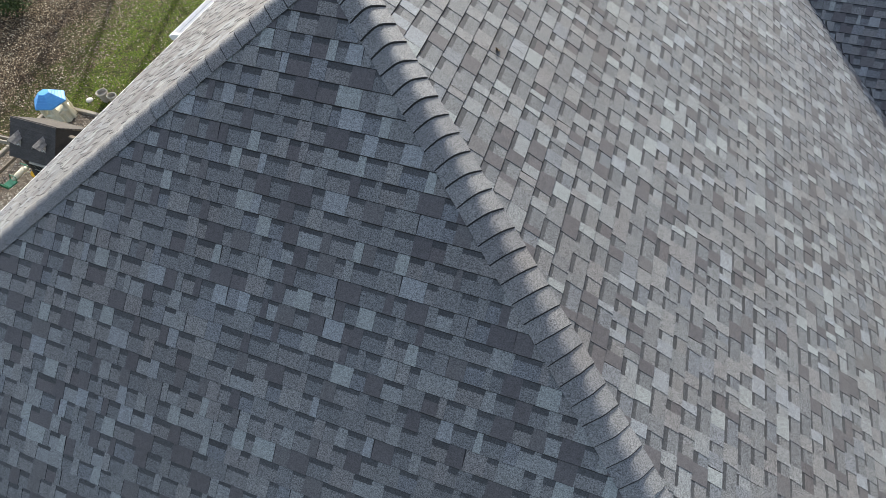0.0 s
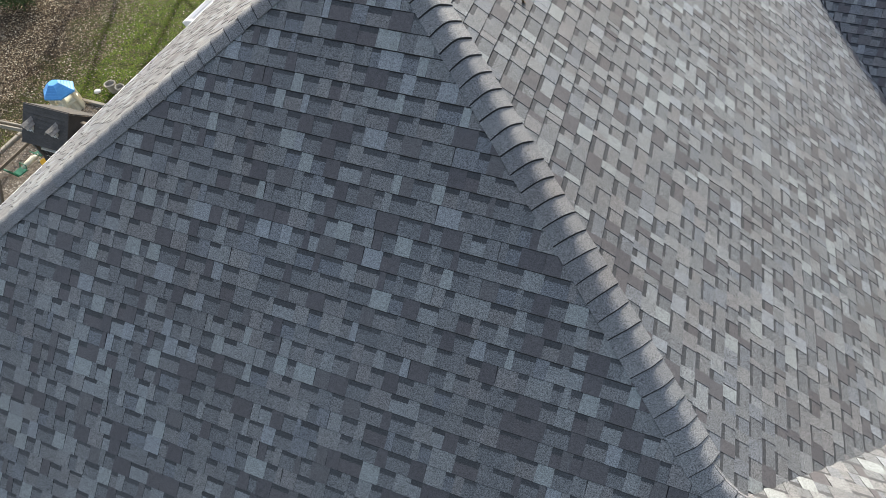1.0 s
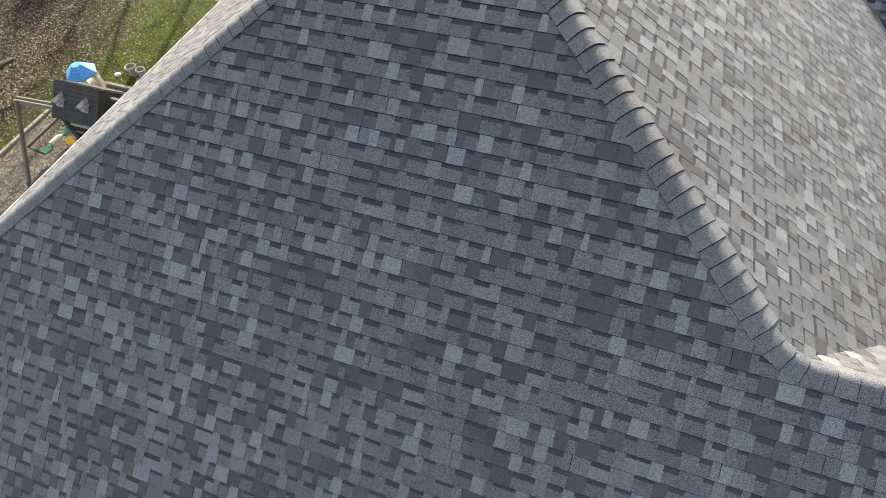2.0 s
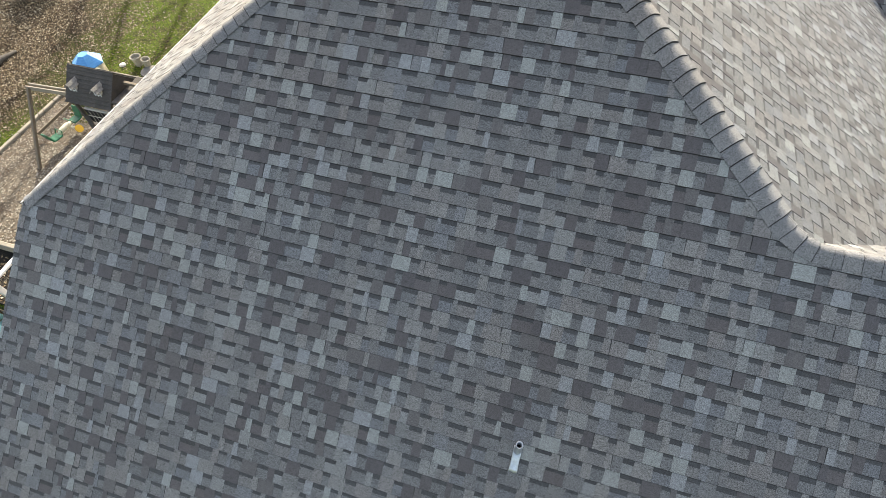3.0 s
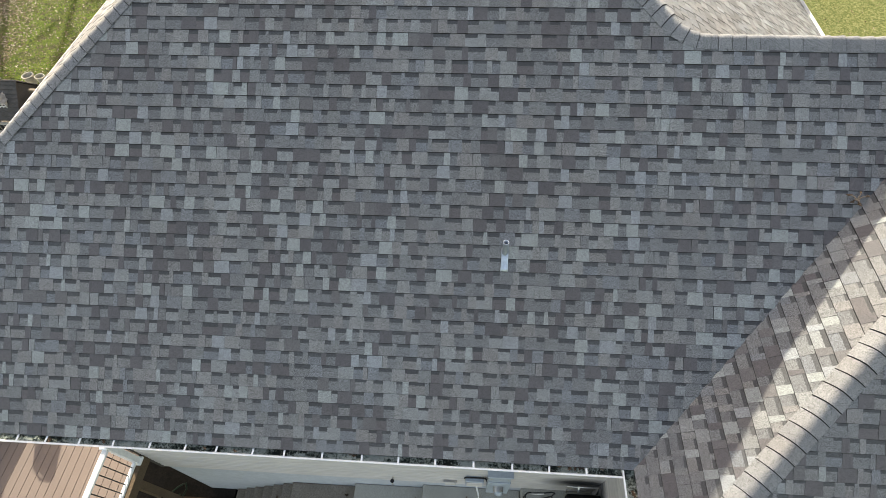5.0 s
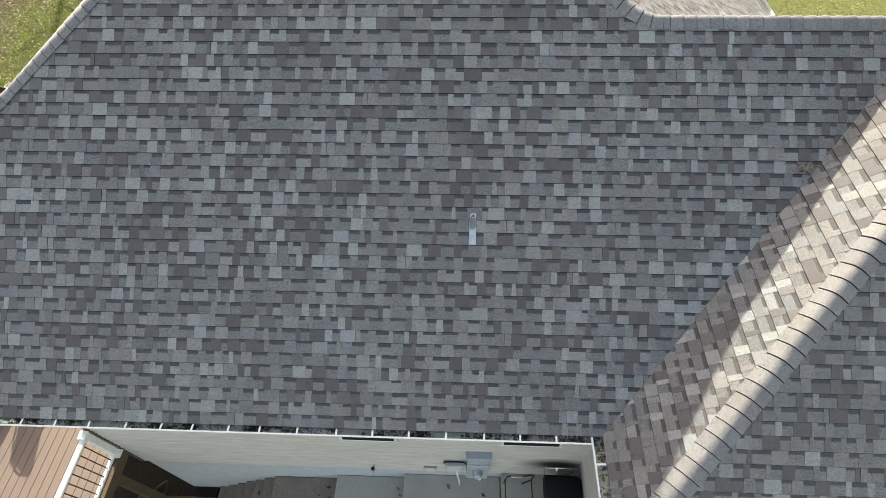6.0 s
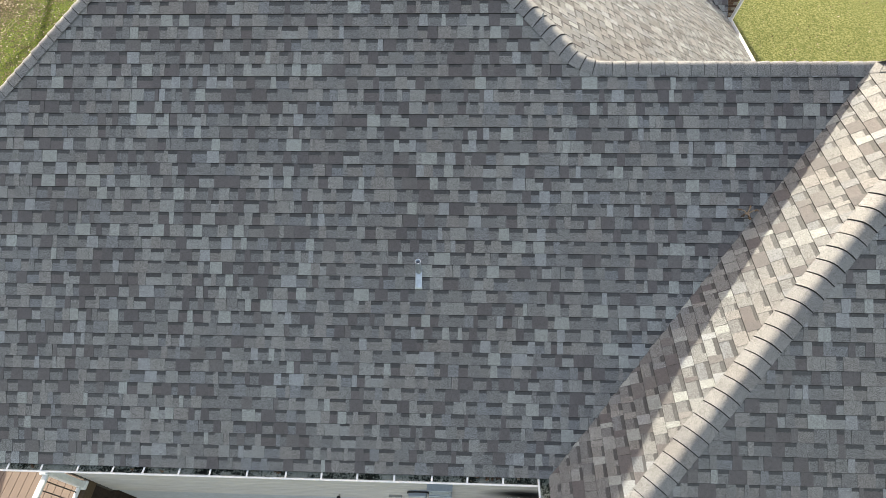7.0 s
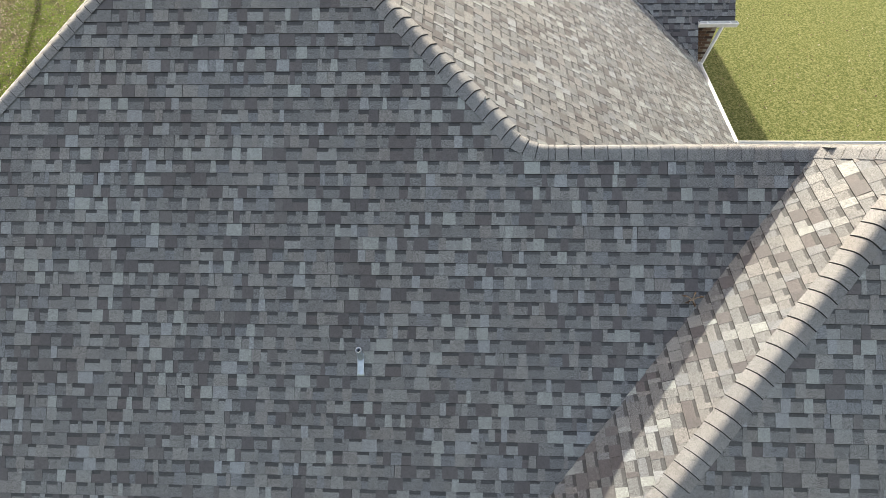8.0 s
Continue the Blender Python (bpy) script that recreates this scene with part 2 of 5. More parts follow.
def bar(a, b, w, h=None, bevel=0.0, up=(0, 0, 1)):
    bm = bmesh.new()
    add_bar(bm, a, b, w, h, bevel, up)
    return bm


def add_tube(bm, path, r, sides=10, closed_ends=True, radii=None):
    """A round tube along a path."""
    path = [Vector(p) for p in path]
    rings, x = [], None
    for k, p in enumerate(path):
        d = (path[min(k + 1, len(path) - 1)] - path[max(k - 1, 0)]).normalized()
        if x is None:
            x = d.orthogonal().normalized()
        x = (x - d * x.dot(d)).normalized()
        y = d.cross(x)
        rr = radii[k] if radii else r
        rings.append([bm.verts.new(p + rr * (math.cos(a) * x + math.sin(a) * y)) for a in [2 * math.pi * i / sides for i in range(sides)]])
    for q, s in zip(rings, rings[1:]):
        for i in range(sides):
            bm.faces.new((q[i], q[(i + 1) % sides], s[(i + 1) % sides], s[i]))
    if closed_ends:
        bm.faces.new(rings[0][::-1])
        bm.faces.new(rings[-1])


def tube(path, r, sides=10, closed_ends=True, radii=None):
    bm = bmesh.new()
    add_tube(bm, path, r, sides, closed_ends, radii)
    return bm


# ---- the house: planes of the roof (z = 0 at the front eave) ----
PM = 0.767  # rise of the front slope, its twin and the back slope
EXPO = 0.1465  # course height on the slope
house = thing("house", "shingled hip-roofed house with pale vinyl siding and white gutters", "house")


class Slope:
    """A roof plane: along it x runs level and u up the slope."""

    def __init__(self, origin, level, rise_way, rise):
        self.o, self.x = Vector(origin), Vector(level).normalized()
        self.u = (Vector(rise_way).normalized() + Vector((0, 0, rise))).normalized()
        self.n = self.x.cross(self.u)
        self.k = math.sqrt(1 + rise * rise)  # slope length per level metre

    def at(self, x, u, h=0.0):
        return self.o + self.x * x + self.u * u + self.n * h


WIDTHS = (0.055, 0.07, 0.09, 0.105, 0.125, 0.15, 0.18)


def tooth_shape(a0, b0, b1, a1, u0, u1):
    """A raised tab: top face and three thin edges. (x, u, h) corners."""
    lo, hi = 0.0116, 0.0036
    # the front edge leans 9 mm out, a dark line for the butt's contact shade
    v = [(a0, u0, lo), (b0, u0, lo), (b1, u1, hi), (a1, u1, hi), (a0, u0 - 0.009, 0.0004), (b0, u0 - 0.009, 0.0004), (b1, u1, hi - 0.0036), (a1, u1, hi - 0.0036)]
    return v, [(0, 1, 2, 3), (4, 5, 1, 0), (5, 6, 2, 1), (7, 4, 0, 3)], [0, 2, 2, 2]


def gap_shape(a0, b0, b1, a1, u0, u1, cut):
    """The lower layer between tabs; its dark granule band above also carries shade in its tone."""
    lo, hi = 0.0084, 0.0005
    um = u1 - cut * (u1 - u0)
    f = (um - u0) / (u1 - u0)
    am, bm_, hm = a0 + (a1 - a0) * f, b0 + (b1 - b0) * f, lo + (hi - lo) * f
    # same dark lip as the tabs, drawing shade along the course line
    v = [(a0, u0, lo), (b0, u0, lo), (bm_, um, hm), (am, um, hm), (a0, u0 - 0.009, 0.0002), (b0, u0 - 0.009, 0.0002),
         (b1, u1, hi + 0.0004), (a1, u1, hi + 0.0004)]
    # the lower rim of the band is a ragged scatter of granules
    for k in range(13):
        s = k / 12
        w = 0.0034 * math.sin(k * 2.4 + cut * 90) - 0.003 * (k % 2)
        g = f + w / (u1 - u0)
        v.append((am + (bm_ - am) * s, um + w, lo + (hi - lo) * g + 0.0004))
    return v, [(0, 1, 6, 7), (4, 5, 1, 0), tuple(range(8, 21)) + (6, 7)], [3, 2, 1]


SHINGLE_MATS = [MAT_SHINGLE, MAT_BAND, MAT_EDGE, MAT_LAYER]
TAB_MESH = {}


def tab_mesh(kind, width, taper, cut):
    key = (kind, width, taper, cut)
    if key not in TAB_MESH:
        w2, top = width / 2, width / 2 - taper
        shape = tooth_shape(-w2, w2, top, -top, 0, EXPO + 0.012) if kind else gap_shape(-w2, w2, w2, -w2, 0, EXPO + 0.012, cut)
        me = bpy.data.meshes.new("shingle")
        me.from_pydata(shape[0], [], shape[1])
        for mat in SHINGLE_MATS:
            me.materials.append(mat)
        me.polygons.foreach_set("material_index", shape[2])
        TAB_MESH[key] = me
    return TAB_MESH[key]


def shingled(name, slope, courses, left, right, corners, label, near=None, start=-0.05, seed=1, step_at=None):
    """A roof slope of the house: its deck, and courses of laminated shingles between left(u) and right(u)."""
    rnd = random.Random(seed)
    bm = bmesh.new()
    top = [bm.verts.new(slope.at(x, u, -0.004)) for x, u in corners]
    low = [bm.verts.new(slope.at(x, u, -0.034)) for x, u in corners]
    bm.faces.new(top)
    bm.faces.new(low[::-1])
    for k in range(len(top)):
        j = (k + 1) % len(top)
        bm.faces.new((low[k], low[j], top[j], top[k]))
    deck = part(name, bm, MAT_FELT, house, label)
    turn = Matrix((slope.x, slope.u, slope.n)).transposed().to_4x4()
    verts, faces, mats, singles = [], [], [], 0
    rows = []
    for c in range(courses):
        u0 = start + c * EXPO
        u1 = u0 + EXPO + 0.012
        if step_at and u0 < step_at[0] < u1:
            ub, xb = step_at
            rows.append((u0, u1, left(u0), left(u1), xb, xb))
            rows.append((u0, ub, xb, xb, right(u0), right(ub - 1e-5)))
        else:
            rows.append((u0, u1, left(u0), left(u1), right(u0), right(u1)))
    for u0, u1, l0, l1, r0, r1 in rows:
        x, kind, end = min(l0, l1) - rnd.uniform(0, 0.15), rnd.random() < 0.5, max(r0, r1)
        lift, was = rnd.uniform(-0.0012, 0.0012), False
        while x < end:
            kind = (rnd.random() < 0.14) if kind else True
            width = rnd.choice(WIDTHS if kind else WIDTHS[1:])
            taper = rnd.choice((0.0, 0.003, 0.006, 0.009, -0.004)) if kind else 0.0
            cut = rnd.choice((0.28, 0.32, 0.36, 0.40))
            if kind and was:
                taper = 0.0
            was = kind
            a, b = x, x + width
            x = b + rnd.choice((0.001, 0.0015, 0.002, 0.0035))
            if not kind:  # the lower layer runs on a little under the tabs
                a, b, width = a - 0.008, b + 0.008, width + 0.016
            whole = a > max(l0, l1) and b < min(r0, r1)
            if whole and near and near[0] < a < near[1] and near[2] < u0 < near[3] and singles < 300:
                ob = new("shingle", tab_mesh(kind, width, taper, cut))
                ob.parent = deck
                ob.matrix_basis = Matrix.Translation(slope.at((a + b) / 2, u0, lift)) @ turn
                singles += 1
                continue
            a0, a1, b0, b1 = max(a, l0), max(a + taper, l1), min(b, r0), min(b - taper, r1)
            if b0 - a0 < 0.004 and b1 - a1 < 0.004:
                continue
            # pieces cut off by a hip or valley before they reach the next course line
            low, high = u0, u1
            if a0 > b0:
                edge, far = (a, r1 - r0) if a > r0 else (b, l1 - l0)
                start_at = r0 if a > r0 else l0
                low = u0 + min(1, max(0, (edge - start_at) / far if abs(far) > 1e-6 else 1)) * (u1 - u0)
                a0, b0 = edge - 0.0005, edge + 0.0005
                if abs(edge - r0) > 0.4 and abs(edge - l0) > 0.4:
                    continue
            if a1 > b1:
                edge, far = (a, r1 - r0) if a > r1 else (b, l1 - l0)
                start_at = r0 if a > r1 else l0
                high = u0 + min(1, max(0, (edge - start_at) / far if abs(far) > 1e-6 else 0)) * (u1 - u0)
                a1, b1 = edge - 0.0005, edge + 0.0005
            if high - low < 0.01:
                continue
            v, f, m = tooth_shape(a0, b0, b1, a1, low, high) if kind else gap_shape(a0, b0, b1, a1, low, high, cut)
            n = len(verts)
            verts += [slope.at(p, q, h + lift) for p, q, h in v]
            faces += [tuple(n + i for i in face) for face in f]
            mats += m
    rest = mesh_ob("shingles", verts, faces, SHINGLE_MATS, deck, face_mats=mats)
    tagged(rest, kind="stuff")
    return deck


def cap_row(name, foot, head, n1, n2, label, spread=0.15, step=0.148, seed=1, first=0.0, near_side=None):
    """Caps bent over a hip or ridge from foot to head, between slopes with normals n1 and n2."""
    rnd = random.Random(seed)
    foot, head, n1, n2 = Vector(foot), Vector(head), Vector(n1), Vector(n2)
    d = (head - foot).normalized()
    s1, s2 = d.cross(n1).normalized(), n2.cross(d).normalized()
    up = (n1 + n2).normalized()
    if s1.dot(up) > 0:
        s1 = -s1
    if s2.dot(up) > 0:
        s2 = -s2
    length = (head - foot).length
    bm = bmesh.new()
    for p in (foot, head):
        for q in (s1 * 0.1, -up * 0.03, s2 * 0.1):
            bm.verts.new(p + q - up * 0.03)
    bm.verts.ensure_lookup_table()
    v = bm.verts
    bm.faces.new((v[0], v[1], v[4], v[3]))
    bm.faces.new((v[1], v[2], v[5], v[4]))
    bm.faces.new((v[0], v[3], v[5], v[2]))
    base = part(name, bm, MAT_FELT, house, label)
    meshes = []
    wide2 = near_side or spread  # reach of the caps on the n2 side
    for k in range(5):
        verts = []
        r = 0.042
        prof = [(s1 * spread, n1), (s1 * (spread * 0.66), n1), (s1 * r, n1)]
        for t in (0.12, 0.25, 0.38, 0.5, 0.62, 0.75, 0.88):
            prof.append((s1 * (r * (1 - t) ** 2) + s2 * (r * t * t), (n1 * (1 - t) + n2 * t).normalized()))
        prof += [(s2 * r, n2), (s2 * (wide2 * 0.66), n2), (s2 * wide2, n2)]
        m = len(prof)
        jit = rnd.uniform(-0.007, 0.007)
        bows = [1 - min(1, side.length / spread) ** 2 for side, nn in prof]
        for along, h, drop in ((0.005, 0.027, 0.010), (step + 0.02, 0.014, 0.006)):
            for (side, nn), q in zip(prof, bows):
                verts.append(d * (along + (0.012 * q if along < 0.01 else 0.0) + jit * side.dot(s1) / spread) + side + nn * (h - drop * (1 - q)))
        # dark bevel at the butt, standing in for the shade line between caps
        for low, ahead in ((0.027, 0.005), (0.017, -0.005)):
            for (side, nn), q in zip(prof, bows):
                verts.append(d * (ahead + 0.012 * q + jit * side.dot(s1) / spread) + side + nn * (low - 0.010 * (1 - q)))
        faces = [(i, i + 1, m + i + 1, m + i) for i in range(m - 1)]
        faces += [(3 * m + i, 3 * m + i + 1, 2 * m + i + 1, 2 * m + i) for i in range(m - 1)]
        me = bpy.data.meshes.new("ridge_cap")
        me.from_pydata(verts, [], faces)
        me.materials.append(MAT_CAP)
        me.materials.append(MAT_EDGE)
        me.polygons.foreach_set("material_index", [0 if i < m - 1 else 1 for i in range(len(faces))])
        me.polygons.foreach_set("use_smooth", [i < m - 1 for i in range(len(faces))])
        meshes.append(me)
    t = first
    while t < length - 0.02:
        ob = new("ridge_cap", rnd.choice(meshes))
        ob.parent = base
        ob.location = foot + d * t + up * rnd.uniform(-0.001, 0.003)
        t += step
    return base


# corner points of the roof
XV, PN, DF = 7.60, 0.82, 1.24  # valley foot, rise of the narrow slope, how far the right wing stands forward
PL, ZL = 0.66, 2.11  # clipped left end
PE, ZE = 0.62, 7.80  # right side of the main roof
PB, YR = 0.87, 3.80  # rise of the rear slope, wing ridge
ZR = PM * YR
XA = (ZE - ZL) / (PL + PE)
ZA = ZL + PL * XA
YA = ZA / PM
XJ = (ZE - ZR) / PE
XT = XV + ZR / PN  # head of the front valley on the ridge
YQ = (ZR + PB * YR - PM * DF) / (PM + PB)  # apex of the right wing
ZQ = PM * (YQ + DF)
XQ = XV + ZQ / PN
XE, YB = 12.34, 15.5
ZEV = ZE - PE * XE  # eave of the side slope
YE = YR + (ZR - ZEV) / PB  # rear eave
YG = 9.75  # foot of the far valley

# ---- walls of the house ----
SILL = -3.55
GROUND = -5.8


def sided_wall(name, lo, hi, face, top, label):
    """A wall with lapped boards on the face that looks along -y (face 'y') or -x (face 'x')."""
    wall = part(name, box(lo, hi), MAT_SOFFIT, house, label)
    step, z, verts = 0.114, SILL, None
    a, b = (lo[0], hi[0]) if face == "y" else (lo[1], hi[1])
    at = lo[1] if face == "y" else lo[0]
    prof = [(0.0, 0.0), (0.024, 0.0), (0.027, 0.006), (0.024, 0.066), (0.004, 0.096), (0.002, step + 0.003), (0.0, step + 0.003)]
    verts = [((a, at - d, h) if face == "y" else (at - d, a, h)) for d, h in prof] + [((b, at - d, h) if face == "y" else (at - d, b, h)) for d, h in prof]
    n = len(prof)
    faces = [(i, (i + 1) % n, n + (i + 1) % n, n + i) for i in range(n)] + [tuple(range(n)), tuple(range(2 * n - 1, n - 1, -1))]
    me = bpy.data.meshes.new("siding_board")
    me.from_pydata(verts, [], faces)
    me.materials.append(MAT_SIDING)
    while z < top:
        ob = new("siding_board", me)
        ob.parent = wall
        ob.location.z = z
        z += step
    return wall


sided_wall("front_wall", (0.2, 0.36, SILL), (7.9, 0.56, -0.16), "y", -0.3, "pale grey lapped vinyl siding")
sided_wall("wing_side_wall", (7.9, -1.02, SILL), (8.1, 0.56, -0.16), "x", -0.3, "pale grey lapped vinyl siding")
part("front_foundation", box((0.2, 0.375, -6.2), (7.9, 0.56, SILL)), MAT_FOUNDATION, house, "grey-blue painted concrete foundation")
part("wing_foundation", box((7.915, -1.02, -6.2), (8.1, 0.375, SILL)), MAT_FOUNDATION, house, "grey-blue painted concrete foundation")
part("wing_front_wall", box((8.1, -1.02, -6.2), (16.6, -0.82, -0.16)), MAT_SIDING, house)
part("rear_wall", box((11.9, 6.3, -6.2), (16.6, 6.5, -0.1)), MAT_SIDING, house)
part("side_wall", box((11.75, 6.8, -6.2), (11.9, 12.0, -0.1)), MAT_BRICK, house, "red-brown brick wall")
bm = bmesh.new()
prof = [(0.57, -6.2), (14.5, -6.2), (14.5, 1.87), (2.75, 1.87), (0.57, 0.18)]
va = [bm.verts.new((0.2, y, z)) for y, z in prof]
vb = [bm.verts.new((0.4, y, z)) for y, z in prof]
bm.faces.new(va[::-1])
bm.faces.new(vb)
for k in range(5):
    j = (k + 1) % 5
    bm.faces.new((va[k], va[j], vb[j], vb[k]))
part("gable_wall", bm, MAT_SIDING, house)
part("corner_post", box((0.165, 0.322, SILL), (0.235, 0.40, -0.3), 0.004), MAT_OLDWOOD, house, "thin dark brown corner trim")
part("eave_soffit", box((0.0, 0.048, -0.15), (7.9, 0.36, -0.135)), MAT_SOFFIT, house)
part("wing_soffit", box((7.61, -1.24, -0.15), (7.9, 0.03, -0.135)), MAT_SOFFIT, house)
part("front_fascia", box((0.0, 0.03, -0.2), (7.6, 0.048, -0.035)), MAT_WHITE, house)
part("wing_fascia", box((7.592, -1.24, -0.2), (7.61, 0.028, -0.035)), MAT_WHITE, house)
part("clipped_end_fascia", box((0.012, 2.76, ZL - 0.2), (0.03, 14.5, ZL - 0.03)), MAT_WHITE, house)


def window(x0, x1, z0, z1, y):
    w = part("window", box((x0, y - 0.005, z0), (x1, y + 0.05, z1)), MAT_DARK, house, "white-framed double-hung window")
    for lo, hi in (((x0, z0), (x0 + 0.05, z1)), ((x1 - 0.05, z0), (x1, z1)), ((x0, z1 - 0.05), (x1, z1)), ((x0, z0), (x1, z0 + 0.022))):
        part("frame", box((lo[0], y - 0.045, lo[1]), (hi[0], y - 0.006, hi[1]), 0.004), MAT_WHITE, w)
    part("sill", box((x0 - 0.015, y - 0.05, z0 - 0.02), (x1 + 0.015, y - 0.006, z0), 0.004), MAT_WHITE, w)
    part("pane", box((x0 + 0.05, y - 0.052, z0 + 0.024), (x1 - 0.05, y - 0.047, z1 - 0.05)), MAT_GLASS, w)


window(4.12, 4.98, -1.72, -0.67, 0.342)
window(6.50, 7.40, -1.72, -0.67, 0.342)


# ---- gutters ----
def gutter(name, a, b, out, label, hangers=(), muck=True, depth=0.105, width=0.125, close=(True, True)):
    """An open trough from a to b, hung below the roof edge; out is the level way to its front."""
    a, b, out = Vector(a), Vector(b), Vector(out).normalized()
    d = (b - a).normalized()
    t = 0.006
    prof = [(0, 0), (0, -depth), (width * 0.72, -depth), (width * 0.86, -depth * 0.45), (width, -0.018), (width, 0.0), (width - 0.016, 0.0), (width - 0.016, -0.006),
            (width - t, -0.018), (width * 0.86 - t, -depth * 0.45), (width * 0.70, -depth + t), (t, -depth + t), (t, 0)]
    bm = bmesh.new()
    rings = [[bm.verts.new(p + out * q + Vector((0, 0, z))) for q, z in prof] for p in (a, b)]
    n = len(prof)
    for i in range(n):
        j = (i + 1) % n
        bm.faces.new((rings[0][i], rings[0][j], rings[1][j], rings[1][i]))
    trough = part(name, bm, MAT_WHITE, house, label)
    for end, shut in ((a, close[0]), (b, close[1])):
        if shut:
            bm = bmesh.new()
            v1 = [bm.verts.new(end + out * q + Vector((0, 0, z)) + d * 0.004) for q, z in prof[:6]]
            v2 = [bm.verts.new(v.co - d * 0.008) for v in v1]
            bm.faces.new(v1)
            bm.faces.new(v2[::-1])
            for i in range(6):
                bm.faces.new((v1[i], v1[(i + 1) % 6], v2[(i + 1) % 6], v2[i]))
            part("end_cap", bm, MAT_WHITE, trough)
    rnd = random.Random(4)
    for s in hangers:
        p = a + d * s
        lean = d * rnd.uniform(-0.012, 0.012)
        part("hanger", bar(p + Vector((0, 0, -0.006)) + out * 0.004 + lean, p + out * (width - 0.01) + Vector((0, 0, -0.003)), 0.022, 0.004, 0.0), MAT_WHITE, trough)
    if muck:
        length = (b - a).length
        n = max(8, int(length / 0.025))
        verts = []
        for i in range(n + 1):
            for q in (0.01, 0.035, 0.06, 0.085, width - 0.022):
                p = a + d * (length * i / n) + out * q
                verts.append(p + Vector((0, 0, -0.062 + 0.022 * noise.noise(p * 9) + 0.018 * noise.noise(p * 40))))
        faces = [(5 * i + k, 5 * i + k + 1, 5 * i + k + 6, 5 * i + k + 5) for i in range(n) for k in range(4)]
        mesh_ob("muck", verts, faces, MAT_MUCK, trough, "wet black leaf muck with pale grit", smooth=True)
    return trough


front_gutter = gutter("front_gutter", (-0.06, 0.028, -0.045), (7.43, 0.028, -0.045), (0, -1, 0), "open white gutter with straps, full of dark muck",
                      [0.04, 0.30, 0.66, 1.08, 1.50, 1.95, 2.38, 2.76, 3.20, 3.58, 4.03, 4.50, 4.93, 5.36, 5.80, 6.24, 6.66, 7.08], close=(True, False), width=0.172)
gutter("wing_gutter", (7.588, 0.0, -0.045), (7.588, -1.32, -0.045), (-1, 0, 0), "open white gutter with straps, full of dark muck", [0.36, 0.8, 1.2], close=(False, True), width=0.16)
gutter("clipped_end_gutter", (0.01, 2.74, ZL - 0.03), (0.01, 14.5, ZL - 0.03), (-1, 0, 0), "white gutter", [0.5 + 0.62 * k for k in range(20)], muck=False, width=0.08)
gutter("side_gutter", (XE, YE + 0.1, ZE - PE * XE - 0.02), (XE, 9.72, ZE - PE * XE - 0.02), (1, 0, 0), "white gutter", [0.5 + 0.6 * k for k in range(5)], muck=False)
gutter("rear_gutter", (17.0, YE, ZEV - 0.02), (XE + 0.1, YE, ZEV - 0.02), (0, 1, 0), "white gutter", muck=False)
gutter("far_gutter", (XE + 0.05, 10.45, 0.68), (13.25, 10.45, 0.68), (0, -1, 0), "white gutter", [0.2, 0.7], muck=False)
def far_wing():
    """Brick end wall of the far wing under its gable, and the roof behind the shingled slope."""
    bm = bmesh.new()
    # beyond y = 12.6 the wall is unseen, sized by its shade on the lawn
    prof = [(10.72, -6.2), (25.0, -6.2), (25.0, 1.45), (12.9, 2.3), (12.6, 2.15), (10.72, 0.72)]
    va = [bm.verts.new((12.42, y, z)) for y, z in prof]
    vb = [bm.verts.new((13.0, y, z)) for y, z in prof]
    bm.faces.new(va)
    bm.faces.new(vb[::-1])
    for k in range(6):
        j = (k + 1) % 6
        bm.faces.new((va[j], va[k], vb[k], vb[j]))
    wall = part("far_wall", bm, MAT_MORTAR, house, "red-brown brick wall")
    me = bpy.data.meshes.new("brick")
    face = box((0.004, -0.012, 0.004), (0.192, 0.01, 0.061), 0.002)
    face.to_mesh(me)
    face.free()
    me.materials.append(MAT_BRICK)
    for row in range(32):
        for k in range(4):
            x = 12.30 + 0.2 * k + (0.1 if row % 2 else 0.0)
            if x + 0.2 < 13.02:
                ob = new("brick", me)
                ob.parent = wall
                ob.location = (x, 10.72, 0.56 - 0.067 * row)
    # unseen back roof, its outline chosen for the shade it throws on the lawn
    bm = bmesh.new()
    edge = [(12.62, 2.36), (13.0, 2.56), (25.4, 1.6)]
    va = [bm.verts.new((5.0, y, z)) for y, z in edge]
    vb = [bm.verts.new((13.2, y, z)) for y, z in edge]
    for k in range(2):
        bm.faces.new((va[k], vb[k], vb[k + 1], va[k + 1]))
    part("rear_roof", bm, MAT_CAP, house, "grey shingled rear roof")


far_wing()
part("downspout", bar((12.95, 10.40, 0.57), (12.55, 10.05, -0.9), 0.06, 0.08, 0.006), MAT_WHITE, house, "white downspout")
# low porch roof behind the clipped end
bm = bmesh.new()
vs = [bm.verts.new(p) for p in ((-3.5, 11.72, -0.36), (-3.5, 15.5, -0.36), (0.18, 15.5, 0.22), (0.18, 11.72, 0.22))]
ws = [bm.verts.new(v.co - Vector((0, 0, 0.08))) for v in vs]
bm.faces.new(vs)
bm.faces.new(ws[::-1])
for k in range(4):
    bm.faces.new((ws[k], ws[(k + 1) % 4], vs[(k + 1) % 4], vs[k]))
part("porch_roof", bm, MAT_PORCH, house, "low flat grey porch roof with a white edge")
part("porch_trim", bar((-3.56, 11.66, -0.36), (0.15, 11.66, 0.21), 0.10, 0.12, 0.01), MAT_WHITE, house)
part("porch_wall", box((-3.3, 11.9, -6.2), (0.18, 15.4, -0.42)), MAT_SIDING, house)
gutter("porch_gutter", (-3.5, 11.62, -0.34), (-3.5, 15.5, -0.34), (-1, 0, 0), "white gutter", muck=False)

